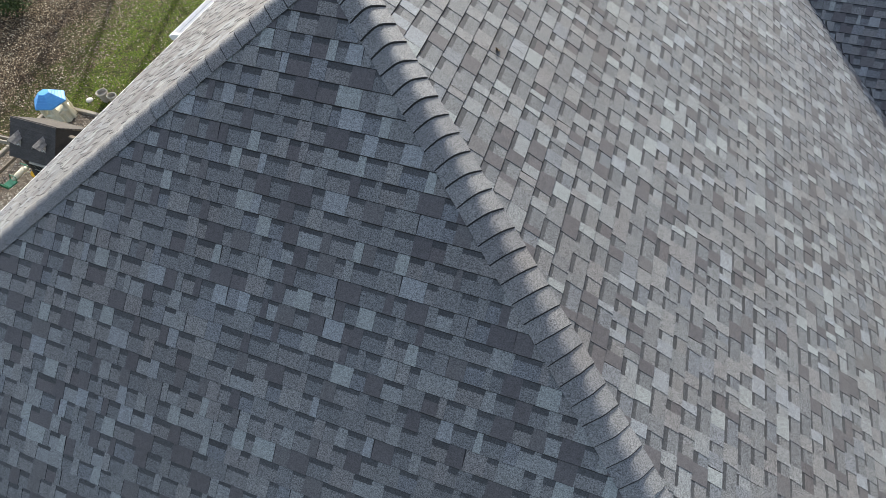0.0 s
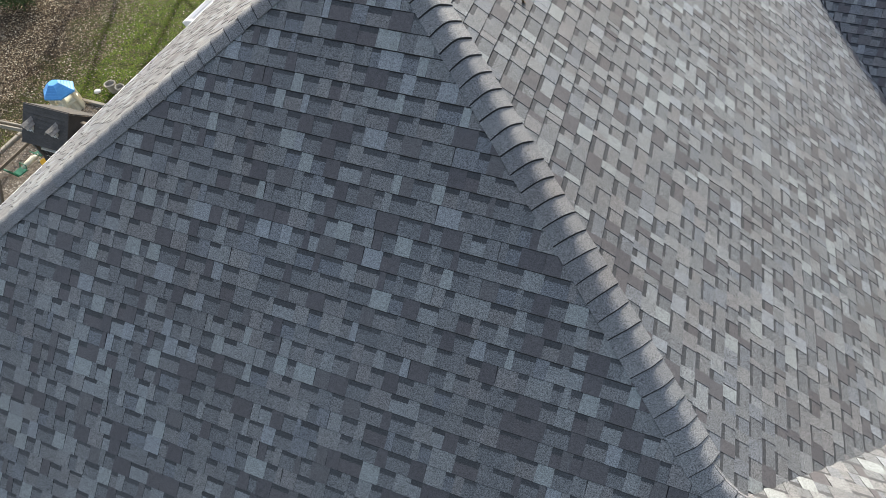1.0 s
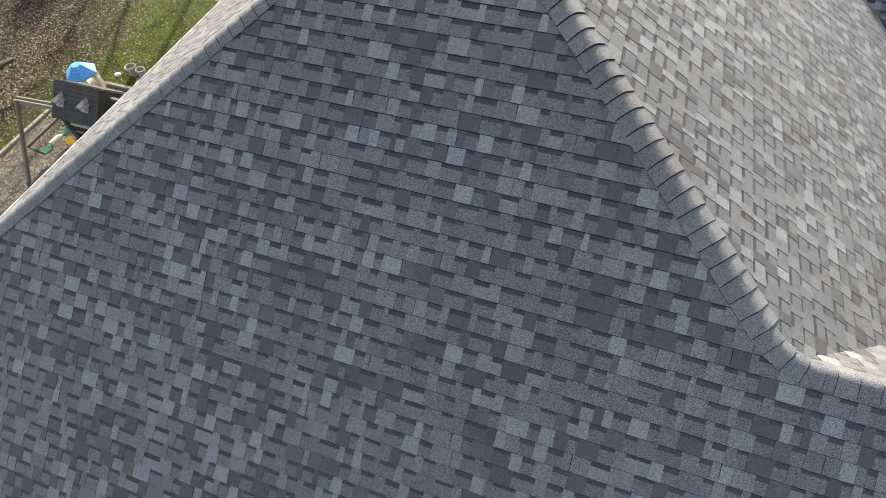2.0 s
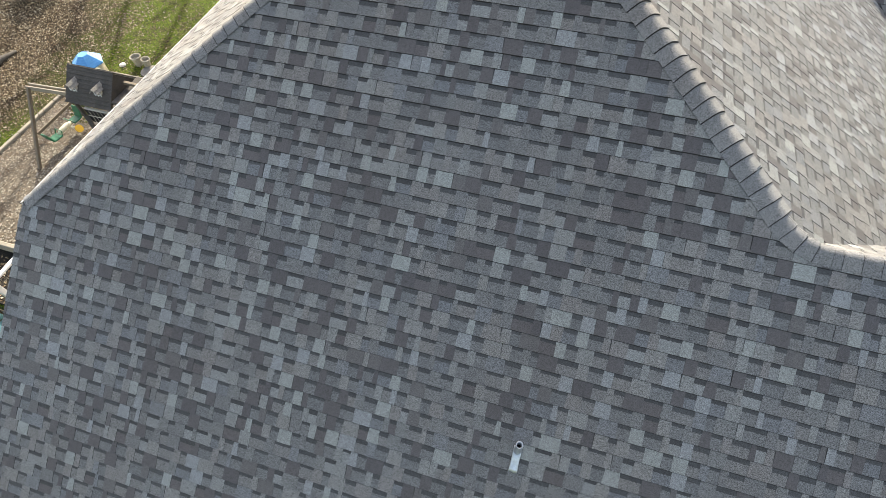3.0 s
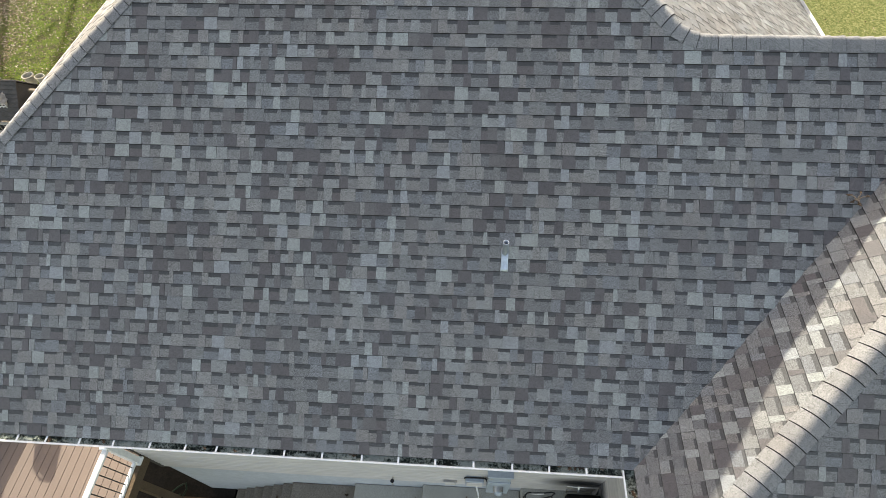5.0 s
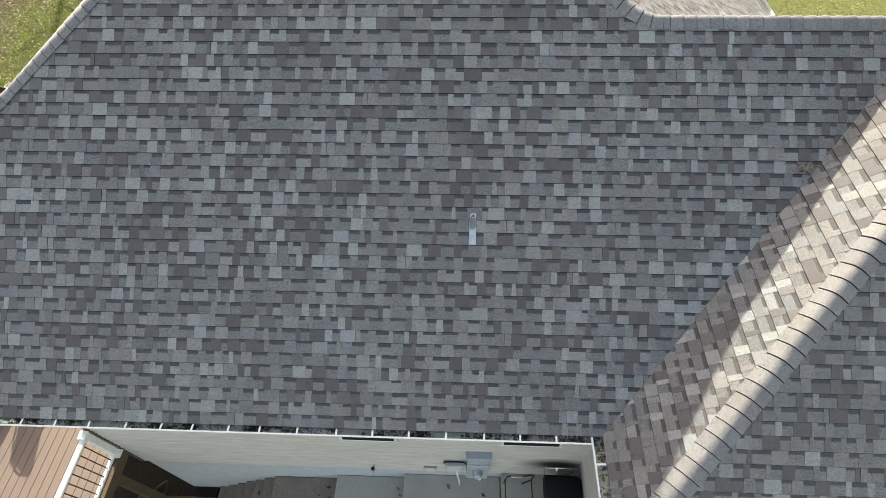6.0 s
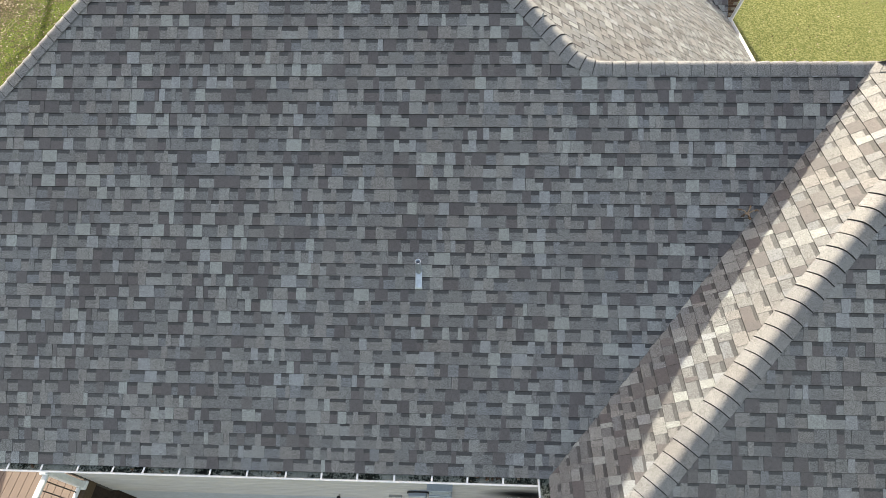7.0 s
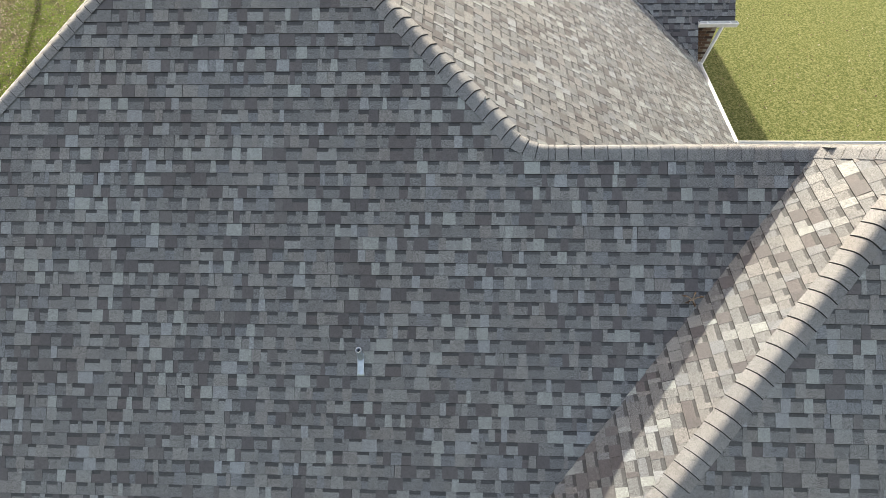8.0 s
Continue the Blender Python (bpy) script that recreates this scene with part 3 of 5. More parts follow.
# dry leaves caught in the gutter
rnd = random.Random(21)


def leaf_mesh(size):
    """A curled, lobed dry leaf."""
    verts, n = [(0, 0, 0.012 * size / 0.08)], 12
    for k in range(n):
        a = 2 * math.pi * k / n
        r = size * (0.5 if k % 2 else 0.26) * (1.5 if k in (0, 6) else 1)
        verts.append((r * math.cos(a), 0.62 * r * math.sin(a), 0.25 * size * math.cos(2 * a) * 0.5))
    return verts, [(0, 1 + k, 1 + (k + 1) % n) for k in range(n)]


LEAVES = []
for size in (0.07, 0.09, 0.11):
    v, f = leaf_mesh(size)
    me = bpy.data.meshes.new("dry_leaf")
    me.from_pydata(v, [], f)
    me.materials.append(MAT_LEAF)
    LEAVES.append(me)


def dry_leaf(x, y, z, tilt=(0, 0), label="curled brown dry oak leaf", group="dry leaves"):
    ob = new("dry_leaf", rnd.choice(LEAVES))
    ob.matrix_basis = pose(x, y, z, tilt[0] + rnd.uniform(-20, 20), tilt[1] + rnd.uniform(-20, 20), rnd.uniform(0, 360))
    return tagged(ob, label, "leaf", group)


for x in (0.62, 0.72, 2.55, 2.92, 4.28, 4.34, 6.72, 6.84, 6.9, 6.98, 7.2, 1.3):
    dry_leaf(x, -0.065 + rnd.uniform(-0.035, 0.035), -0.07, label="curled brown dry leaf lying in the gutter", group="gutter leaves")
for y in (-0.5, -0.66, -0.9, -1.02, -0.3):
    dry_leaf(7.51 + rnd.uniform(-0.025, 0.025), y, -0.07, label="curled brown dry leaf lying in the gutter", group="gutter leaves")
twig = thing("dry_twig", "pale brown dry twig with curled leaves caught by the roof valley", "twig", at=(9.76, 2.42, PM * 2.42 + 0.02))
for a, reach in ((0.2, 0.09), (1.1, 0.05), (2.9, 0.10), (3.6, 0.07), (5.0, 0.05)):
    tip = Vector((math.cos(a) * reach, math.sin(a) * reach, math.sin(a) * reach * PM + 0.03))
    part("stalk", tube([(0, 0, 0), tip * 0.5 + Vector((0, 0, 0.02)), tip], 0.006, 6, True, [0.008, 0.006, 0.003]), MAT_TWIG, twig)
    curl = new("leaf", LEAVES[0])
    curl.parent = twig
    curl.matrix_basis = Matrix.Translation(tip) @ pose(0, 0, 0, 37 + 20 * math.sin(5 * a), 15, math.degrees(a))
dry_leaf(5.60, 6.78, ZE - PE * 5.60 + 0.022, (0, 32), "orange-brown dry leaf lying on the shingles", "roof leaves")

# ---- vent pipe ----
vent = thing("vent_pipe", "lead-covered plumbing vent pipe standing on the roof", "pipe", at=(6.0, 1.862, PM * 1.862))
bm = bmesh.new()
n, rings = 18, []
for r, z in ((0.044, -0.06), (0.040, 0.02), (0.036, 0.07), (0.034, 0.195), (0.036, 0.203), (0.031, 0.207), (0.024, 0.201), (0.024, 0.06)):
    rings.append([bm.verts.new((r * math.cos(2 * math.pi * k / n) + 0.002 * math.sin(5 * k), r * math.sin(2 * math.pi * k / n), z)) for k in range(n)])
for q, s in zip(rings, rings[1:]):
    for k in range(n):
        bm.faces.new((q[k], q[(k + 1) % n], s[(k + 1) % n], s[k]))
part("sleeve", bm, MAT_LEAD, vent, smooth=True)
# black disc standing in for the unlit inside of the pipe
bm = bmesh.new()
bmesh.ops.create_circle(bm, cap_ends=True, segments=18, radius=0.024, matrix=Matrix.Translation((0, 0, 0.12)))
part("dark_bore_disc", bm, MAT_DARK, vent)
bm = bmesh.new()
nu, nx, grid = 8, 6, []
s37, c37 = PM / math.sqrt(1 + PM * PM), 1 / math.sqrt(1 + PM * PM)
for i in range(nu + 1):
    u = -0.21 + 0.26 * i / nu
    row = []
    for k in range(nx + 1):
        x = (k / nx - 0.5) * (0.078 + 0.008 * (i < 2))
        h = 0.019 + 0.0035 * math.sin(5 * x / 0.05 + 2 * i) + 0.012 * max(0, 1 - abs(u + 0.04) / 0.08)
        row.append(bm.verts.new((x, u * c37 - h * s37, u * s37 + h * c37)))
    grid.append(row)
for i in range(nu):
    for k in range(nx):
        bm.faces.new((grid[i][k], grid[i][k + 1], grid[i + 1][k + 1], grid[i + 1][k]))
ext = bmesh.ops.extrude_face_region(bm, geom=list(bm.faces))["geom"]
bmesh.ops.translate(bm, vec=(0, 0.004 * s37 * 2, -0.008), verts=[g for g in ext if isinstance(g, bmesh.types.BMVert)])
part("flange", bm, MAT_LEAD, vent, "dented lead flange", smooth=True)

# ---- ground ----
def lawn_material():
    m, n, l, b = material("lawn", 0.95, 0, 0.15)
    blades = noisy(n, l, 21, 5, 0.95)
    tuft = noisy(n, l, 2.4, 4, 0.7)
    wide = noisy(n, l, 0.5, 3, 0.6)
    litter = noisy(n, l, 16, 5, 0.95)
    green = ramp(n, [(0.40, (0.004, 0.009, 0.002)), (0.5, (0.058, 0.105, 0.007)), (0.60, (0.26, 0.33, 0.04))])
    l.new(blades, green.inputs[0])
    dull = ramp(n, [(0.40, (0.006, 0.007, 0.003)), (0.5, (0.045, 0.05, 0.014)), (0.60, (0.20, 0.18, 0.065))])
    l.new(blades, dull.inputs[0])
    straw = ramp(n, [(0.40, (0.004, 0.003, 0.002)), (0.5, (0.034, 0.024, 0.014)), (0.62, (0.17, 0.13, 0.08))])
    l.new(litter, straw.inputs[0])
    grass = mixed(n, l, green.outputs[0], dull.outputs[0], ramp_of(n, l, tuft, 0.48, 0.66))
    # leaf litter lies thick to the west of the house, thin elsewhere
    sep = n.new("ShaderNodeSeparateXYZ")
    l.new(n.new("ShaderNodeNewGeometry").outputs["Position"], sep.inputs[0])
    a = n.new("ShaderNodeMath")
    a.operation = "MULTIPLY_ADD"
    l.new(wide, a.inputs[0])
    a.inputs[1].default_value = 5.0
    slant = n.new("ShaderNodeMath")
    slant.operation = "MULTIPLY_ADD"
    l.new(sep.outputs[1], slant.inputs[0])
    slant.inputs[1].default_value = 0.2
    l.new(sep.outputs[0], slant.inputs[2])
    l.new(slant.outputs[0], a.inputs[2])
    west = ramp_of(n, l, a.outputs[0], -7.0, -10.0)
    grass = mixed(n, l, grass, straw.outputs[0], west)
    # paler, yellower lawn to the east
    pale = ramp(n, [(0.40, (0.065, 0.09, 0.022)), (0.5, (0.165, 0.19, 0.06)), (0.60, (0.34, 0.33, 0.15))])
    l.new(noisy(n, l, 15, 5, 0.9), pale.inputs[0])
    l.new(mixed(n, l, grass, pale.outputs[0], ramp_of(n, l, sep.outputs[0], 6.0, 10.0)), b.inputs["Base Color"])
    bumped(n, l, b, blades, 1.0, 0.10)
    return m


MAT_GRASS = lawn_material()


def ground_z(x, y):
    """Flat lawn to the west, a step down before the deck, rising to the east of the house."""
    t = min(1, max(0, (x - 0.5) / 6.0))
    d = min(1, max(0, (5.6 - y) / 0.8)) * min(1, max(0, (x + 13.5) / 0.8))
    return GROUND + 0.17 - 0.32 * d + 1.8 * t * t * (3 - 2 * t) + 0.05 * noise.noise(Vector((x * 0.4, y * 0.4, 0)))


axis = [-900, -400, -150, -70, -40] + [-28 + 0.8 * k for k in range(71)] + [40, 70, 150, 400, 900]
gv = [(x, y, ground_z(x, y)) for y in axis for x in axis]
na = len(axis)
ground = mesh_ob("ground", gv, [(r * na + c, r * na + c + 1, (r + 1) * na + c + 1, (r + 1) * na + c) for r in range(na - 1) for c in range(na - 1)], MAT_GRASS, smooth=True)
tagged(ground, "mown lawn strewn with dry leaves", "lawn", kind="structure")


def bits(name, count, area, z, size, mats, label, seed, flat=0.9, dense=None):
    """Loose leaves or chips: small bent pieces lying over an area."""
    r = random.Random(seed)
    verts, faces = [], []
    while len(faces) < 2 * count:
        x, y = r.uniform(area[0], area[1]), r.uniform(area[2], area[3])
        if dense and not dense(x, y, r):
            continue
        s, a = r.uniform(*size), r.uniform(0, math.pi)
        ca, sa, w = math.cos(a) * s, math.sin(a) * s, r.uniform(0.35, 0.8)
        zz = (z(x, y) if callable(z) else z) + r.uniform(0.004, 0.02)
        t1, t2 = r.uniform(-flat, flat) * s, r.uniform(-flat, flat) * s
        n = len(verts)
        verts += [(x - ca, y - sa, zz + t1), (x + sa * w, y - ca * w, zz), (x + ca, y + sa, zz + t2), (x - sa * w, y + ca * w, zz + abs(t1) * 0.5)]
        faces += [(n, n + 1, n + 3), (n + 1, n + 2, n + 3)]
    ob = mesh_ob(name, verts, faces, mats)
    return tagged(ob, label, "leaf litter", kind="stuff")


MAT_LITTER = shingle_material("leaf_litter", [(0.0, (0.13, 0.09, 0.055)), (0.2, (0.20, 0.155, 0.10)), (0.4, (0.06, 0.038, 0.024)), (0.6, (0.27, 0.225, 0.16)), (0.72, (0.082, 0.060, 0.040)), (0.88, (0.42, 0.36, 0.27))], 1.2)
MAT_CHIP = shingle_material("wood_chip", [(0.0, (0.17, 0.142, 0.112)), (0.2, (0.235, 0.205, 0.165)), (0.4, (0.105, 0.078, 0.056)), (0.6, (0.30, 0.265, 0.22)), (0.8, (0.14, 0.112, 0.086))], 1.05)
MAT_BED = plain("wood_chip_bed", (0.15, 0.126, 0.10), 0.95, 0, 0.2, 0.5, 16, 1.5, 0.9)

def littered(x, y, r):
    """Leaves gather west of the house, in drifts that run away from it."""
    drift = noise.noise(Vector((x * 0.9 + y * 0.2, y * 0.13, 3))) + 0.5 * noise.noise(Vector((x * 0.5, y * 0.5, 8)))
    return 1.3 * drift + (-10.6 - x - 0.2 * y) * 0.28 > r.uniform(-0.6, 1.0)


bits("leaf_litter", 120000, (-27, -12.6, 4.5, 27), ground_z, (0.020, 0.046), MAT_LITTER, "brown dry leaves strewn over the lawn", 5, dense=littered)
bits("scattered_leaves", 26000, (-17, -1, 9.5, 24), ground_z, (0.018, 0.042), MAT_LITTER, "few dry leaves on green grass", 6)
bits("far_lawn_leaves", 1500, (13, 26, 9, 26), ground_z, (0.02, 0.05), MAT_LITTER, "few dry leaves on green grass", 16)


# play area bed, framed with timbers
def bed_z(x, y):
    return -5.6


BED = -5.6
bed = mesh_ob("play_bed", [(x, y, bed_z(x, y) + 0.03 * noise.noise(Vector((x * 0.8, y * 0.8, 1)))) for y in [5.12 + 0.282 * k for k in range(28)] for x in [-12.42 + 0.3 * k for k in range(33)]],
              [(r * 33 + c, r * 33 + c + 1, (r + 1) * 33 + c + 1, (r + 1) * 33 + c) for r in range(27) for c in range(32)], MAT_BED, smooth=True)
tagged(bed, "bed of pale wood chips and leaves under the play set", "wood chips", kind="structure")
bits("wood_chips", 22000, (-12.4, -3.0, 5.15, 12.7), lambda x, y: bed_z(x, y) + 0.012, (0.022, 0.055), MAT_CHIP, "pale wood chips and dry leaves", 8, 0.35)
border = thing("timber_border", "weathered landscape timbers framing the play area", "timber edging")
rnd = random.Random(3)
for a, b, rows in (((-12.47, 5.05), (-12.47, 12.77), 1), ((-12.47, 5.05), (-2.5, 5.05), 2), ((-12.47, 12.77), (-2.5, 12.77), 1)):
    va, vb = Vector((*a, 0)), Vector((*b, 0))
    length, way = (vb - va).length, (vb - va).normalized()
    for row in range(rows):
        s = 0.0
        while s < length:
            e = min(s + 2.0, length)
            p, q = va + way * s, va + way * (e - 0.01)
            p.z, q.z = bed_z(p.x, p.y) + 0.03 - 0.17 * row, bed_z(q.x, q.y) + 0.03 - 0.17 * row
            part("timber", bar(p, q, 0.14, 0.165, 0.02), MAT_PALETIMBER, border)
            s = e
part("soil", box((-12, 3.5, -6.0), (-4.4, 5.0, -5.84)), MAT_SOIL, None)
tagged(bpy.data.objects["soil"], "dark bare soil below the timber edge", "soil", kind="structure")
bits("soil_leaves", 900, (-11.5, -4.5, 3.5, 4.9), -5.84, (0.03, 0.06), MAT_LITTER, "dry leaves on dark soil", 12)
drive = part("driveway", box((12.7, 7.2, -4.6), (17.6, 12.9, -3.93)), plain("asphalt", (0.042, 0.041, 0.043), 0.9, 0, 0.25, 0.3, 40, 2, 0.4))
tagged(drive, "dark grey asphalt driveway behind the house", "driveway", kind="structure")

# ---- landings and steps along the front wall ----
steps = thing("concrete_steps", "grey concrete landings and steps along the house wall", "steps")
levels = [(6.66, 7.9, -3.72), (4.9, 6.66, -3.98), (3.6, 4.9, -4.26), (2.32, 3.6, -4.54)]
levels += [(2.32 - 0.25 * (k + 1), 2.32 - 0.25 * k, -4.54 - 0.19 * (k + 1)) for k in range(6)]
for x0, x1, z in levels:
    part("slab" if z > -4.6 else "tread", box((x0 + 0.006, -1.3, -6.3), (x1 - 0.006, 0.372, z), 0.012), MAT_CONCRETE if z > -4.4 else MAT_TREAD, steps)
for x, y, z in ((3.25, 0.05, -4.53), (3.46, 0.02, -4.53), (3.42, 0.2, -4.53), (4.78, 0.16, -4.25), (4.82, 0.05, -4.25), (4.76, -0.06, -4.25), (5.72, 0.17, -3.97), (6.35, 0.05, -3.97), (1.95, 0.12, -4.91)):
    dry_leaf(x, y, z + 0.012, label="dark dry leaf lying on the concrete", group="landing leaves")
# bare ground below the deck, darkened in colour for the deck's shade
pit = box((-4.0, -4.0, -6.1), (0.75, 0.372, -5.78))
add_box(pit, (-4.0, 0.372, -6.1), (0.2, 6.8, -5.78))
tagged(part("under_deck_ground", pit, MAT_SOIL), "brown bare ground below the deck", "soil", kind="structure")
for k in range(3):
    ob = part("plank", box((0.0, -0.2 - 0.32 * k, -5.78), (2.2, 0.06 - 0.32 * k, -5.72), 0.008, pose(-0.9, 0.1, 0, 0, 0, 2 * k)), MAT_UNDERDECK_WOOD)
    tagged(ob, "dark brown plank lying on the ground by the deck", "plank", "planks under the deck")
hose = thing("garden_hose", "dark green garden hose hanging in a loop", "hose")
part("tube", tube([(-0.45 + x, 0.02 + y, z) for x, y, z in ((0.05, 0.18, -5.70), (-0.06, 0.06, -5.66), (-0.12, 0.14, -5.60), (0.06, 0.26, -5.45), (0.26, 0.30, -5.25), (0.40, 0.30, -5.08), (0.30, 0.24, -5.40), (0.12, 0.12, -5.68))], 0.018, 8), MAT_HOSE, hose, smooth=True)

# ---- fittings on the front wall ----
meter = thing("electric_meter", "grey-blue electric meter cabinet with a round glass meter on the wall", "meter", at=(0.045, 0, -0.1))
part("upper_panel", box((5.985, 0.225, -2.50), (6.335, 0.345, -2.16), 0.008), MAT_METER, meter)
part("lower_panel", box((5.98, 0.205, -3.32), (6.345, 0.345, -2.51), 0.008), MAT_METER, meter)
part("hood", box((5.96, 0.215, -2.16), (6.36, 0.345, -2.145), 0.004), MAT_METER, meter)
bm = bmesh.new()
bmesh.ops.create_cone(bm, cap_ends=True, segments=24, radius1=0.088, radius2=0.08, depth=0.09, matrix=pose(6.16, 0.165, -2.78, 90, 0, 0))
rim = part("socket_ring", bm, MAT_STEEL, meter, smooth=False)
bm = bmesh.new()
bmesh.ops.create_uvsphere(bm, u_segments=20, v_segments=10, radius=0.07, matrix=pose(6.16, 0.122, -2.78) @ Matrix.Diagonal((1, 0.8, 1, 1)))
part("meter_glass", bm, MAT_METER, meter, "pale glass dome", smooth=True)
for x in (6.03, 6.16, 6.29):
    bm = bmesh.new()
    bmesh.ops.create_uvsphere(bm, u_segments=8, v_segments=5, radius=0.011, matrix=pose(x, 0.222, -2.3))
    part("screw", bm, MAT_STEEL, meter)
part("conduit", tube([(6.24, 0.30, -3.08), (6.24, 0.30, -3.8)], 0.024, 10), MAT_WHITE, meter)
box1 = thing("junction_box", "grey utility box with black conduit on the wall", "utility box", at=(0.25, 0, -0.19))
part("case", box((5.42, 0.24, -2.92), (5.72, 0.345, -2.62), 0.01), MAT_METER, box1)
part("cover", box((5.44, 0.228, -2.90), (5.70, 0.24, -2.64), 0.004), MAT_SIDING, box1)
part("black_conduit", tube([(5.405, 0.3, -2.66), (5.41, 0.3, -2.60), (5.56, 0.3, -2.57), (5.74, 0.3, -2.585), (5.765, 0.3, -2.68), (5.775, 0.3, -2.78)], 0.013, 8), MAT_BLACK, box1, smooth=True)
part("white_pipe", tube([(5.62, 0.3, -2.92), (5.62, 0.29, -3.3), (5.66, 0.24, -3.6), (5.68, 0.2, -3.82)], 0.016, 8), MAT_WHITE, box1, smooth=True)
outlet = thing("outdoor_outlet", "pale weatherproof outlet cover on the wall", "outlet", at=(0.34, 0, -0.14))
part("cover", box((4.98, 0.29, -3.30), (5.17, 0.345, -3.08), 0.012), MAT_SIDING, outlet)
part("hinge", box((4.96, 0.285, -3.075), (5.19, 0.345, -3.06), 0.003), MAT_STEEL, outlet)
tap = thing("hose_tap", "grey metal garden tap on the wall", "tap", at=(0.17, 0, -0.1))
part("stem", tube([(4.25, 0.345, -3.22), (4.25, 0.26, -3.22), (4.25, 0.235, -3.30)], 0.016, 8), MAT_STEEL, tap, smooth=True)
bm = bmesh.new()
bmesh.ops.create_cone(bm, cap_ends=True, segments=12, radius1=0.034, radius2=0.034, depth=0.012, matrix=pose(4.25, 0.27, -3.17))
part("wheel", bm, MAT_BLACK, tap)

rack = thing("folding_rack", "folded metal rack with pale bars on black loops", "rack", at=(6.86, 0.05, -3.72))
for y in (0.16, -0.30):
    part("loop", tube([(-0.16, y, 0.0), (-0.14, y, 0.45), (-0.1, y, 0.52), (0.12, y, 0.52), (0.24, y, 0.64), (0.30, y, 0.58), (0.29, y, 0.3), (0.16, y, 0.0)], 0.011, 8), MAT_BLACK, rack, smooth=True)
    part("bar", bar((-0.08, y - 0.015, 0.525), (0.13, y - 0.015, 0.53), 0.026, 0.02, 0.004), MAT_STEEL, rack)
for x in (-0.16, 0.29):
    part("stretcher", tube([(x, 0.16, 0.32), (x, -0.30, 0.32)], 0.009, 8), MAT_BLACK, rack)
grill = thing("covered_grill", "barbecue grill under a fitted black cover beside the wall", "grill", at=(7.56, -0.15, -3.72))
bm = box((-0.32, -0.42, 0.02), (0.30, 0.30, 0.98), 0.05)
bmesh.ops.subdivide_edges(bm, edges=list(bm.edges), cuts=2, use_grid_fill=True)
for v in bm.verts:
    k = 0.014 * noise.noise(v.co * 5) + 0.008 * noise.noise(v.co * 13)
    if v.co.x < 0:
        v.co.x += 0.24 * (1 - v.co.z / 0.98)
    v.co += Vector((k, k, -0.02 * abs(v.co.x) / 0.3 if v.co.z > 0.9 else 0))
part("cover", bm, MAT_COVER, grill, smooth=True)
part("side_handle", tube([(-0.26, 0.34, 0.78), (-0.26, 0.40, 0.98), (0.24, 0.40, 0.98), (0.24, 0.34, 0.78)], 0.012, 8), MAT_STEEL, grill, smooth=True)
part("shelf_bracket", bar((-0.08, 0.33, 0.90), (-0.08, 0.41, 0.99), 0.03, 0.02), MAT_STEEL, grill)

# ---- deck ----
DECK = -2.76
MAT_DECK = plain("composite_deck_board", (0.150, 0.116, 0.101), 0.75, 0, 0.3, 0.14, 40, 1.4, 0.2, (8, 0.6, 8))
frame_bm = bmesh.new()
for lo, hi in (((-4.24, -4.2, DECK - 0.25), (-4.18, 7.0, DECK - 0.03)), ((0.16, -4.2, DECK - 0.25), (0.24, 0.33, DECK - 0.03)), ((-4.18, 6.9, DECK - 0.25), (0.1, 6.96, DECK - 0.03)),
               ((-4.18, -4.2, DECK - 0.25), (0.16, -4.14, DECK - 0.03))):
    add_box(frame_bm, lo, hi)
for y in [-3.9 + 0.6 * k for k in range(18)]:
    add_box(frame_bm, (-4.18, y, DECK - 0.22), (0.16, y + 0.04, DECK - 0.031))
deck = part("deck", frame_bm, MAT_UNDERDECK_WOOD)
tagged(deck, "raised deck of tan composite boards beside the house", "deck", kind="structure")
for y in (-3.6, 0.0, 3.4, 6.6):
    for x in (-4.0, -0.1):
        part("post", box((x - 0.07, y - 0.07, -6.2), (x + 0.07, y + 0.07, DECK - 0.22)), MAT_UNDERDECK_WOOD, deck)
rnd = random.Random(6)


def railing(x, ys, label):
    r = thing("deck_railing", label, "railing", "deck railings")
    for y in ys:
        p = part("post", box((x - 0.05, y - 0.05, DECK - 0.02), (x + 0.05, y + 0.05, DECK + 1.0), 0.006), MAT_WHITE, r)
        part("post_cap", box((x - 0.066, y - 0.066, DECK + 1.0), (x + 0.066, y + 0.066, DECK + 1.035), 0.012), MAT_WHITE, p)
        part("post_skirt", box((x - 0.07, y - 0.07, DECK), (x + 0.07, y + 0.07, DECK + 0.06), 0.012), MAT_WHITE, p)
    for y0, y1 in zip(ys, ys[1:]):
        a, b = (y0, y1) if y0 < y1 else (y1, y0)
        part("top_rail", box((x - 0.045, a + 0.05, DECK + 0.93), (x + 0.045, b - 0.05, DECK + 0.985), 0.012), MAT_WHITE, r)
        part("bottom_rail", box((x - 0.03, a + 0.05, DECK + 0.08), (x + 0.03, b - 0.05, DECK + 0.13), 0.008), MAT_WHITE, r)
        n = int((b - a) / 0.125)
        for k in range(1, n):
            y = a + (b - a) * k / n
            part("baluster", tube([(x, y, DECK + 0.13), (x, y, DECK + 0.93)], 0.0095, 6), MAT_BALUSTER, r)


railing(0.20, (0.24, -1.58, -3.4), "white deck railing with thin black balusters by the house corner")
railing(-4.2, (6.5, 4.66, 2.83, 1.0, -0.84, -2.7), "white deck railing with thin black balusters at the deck edge")

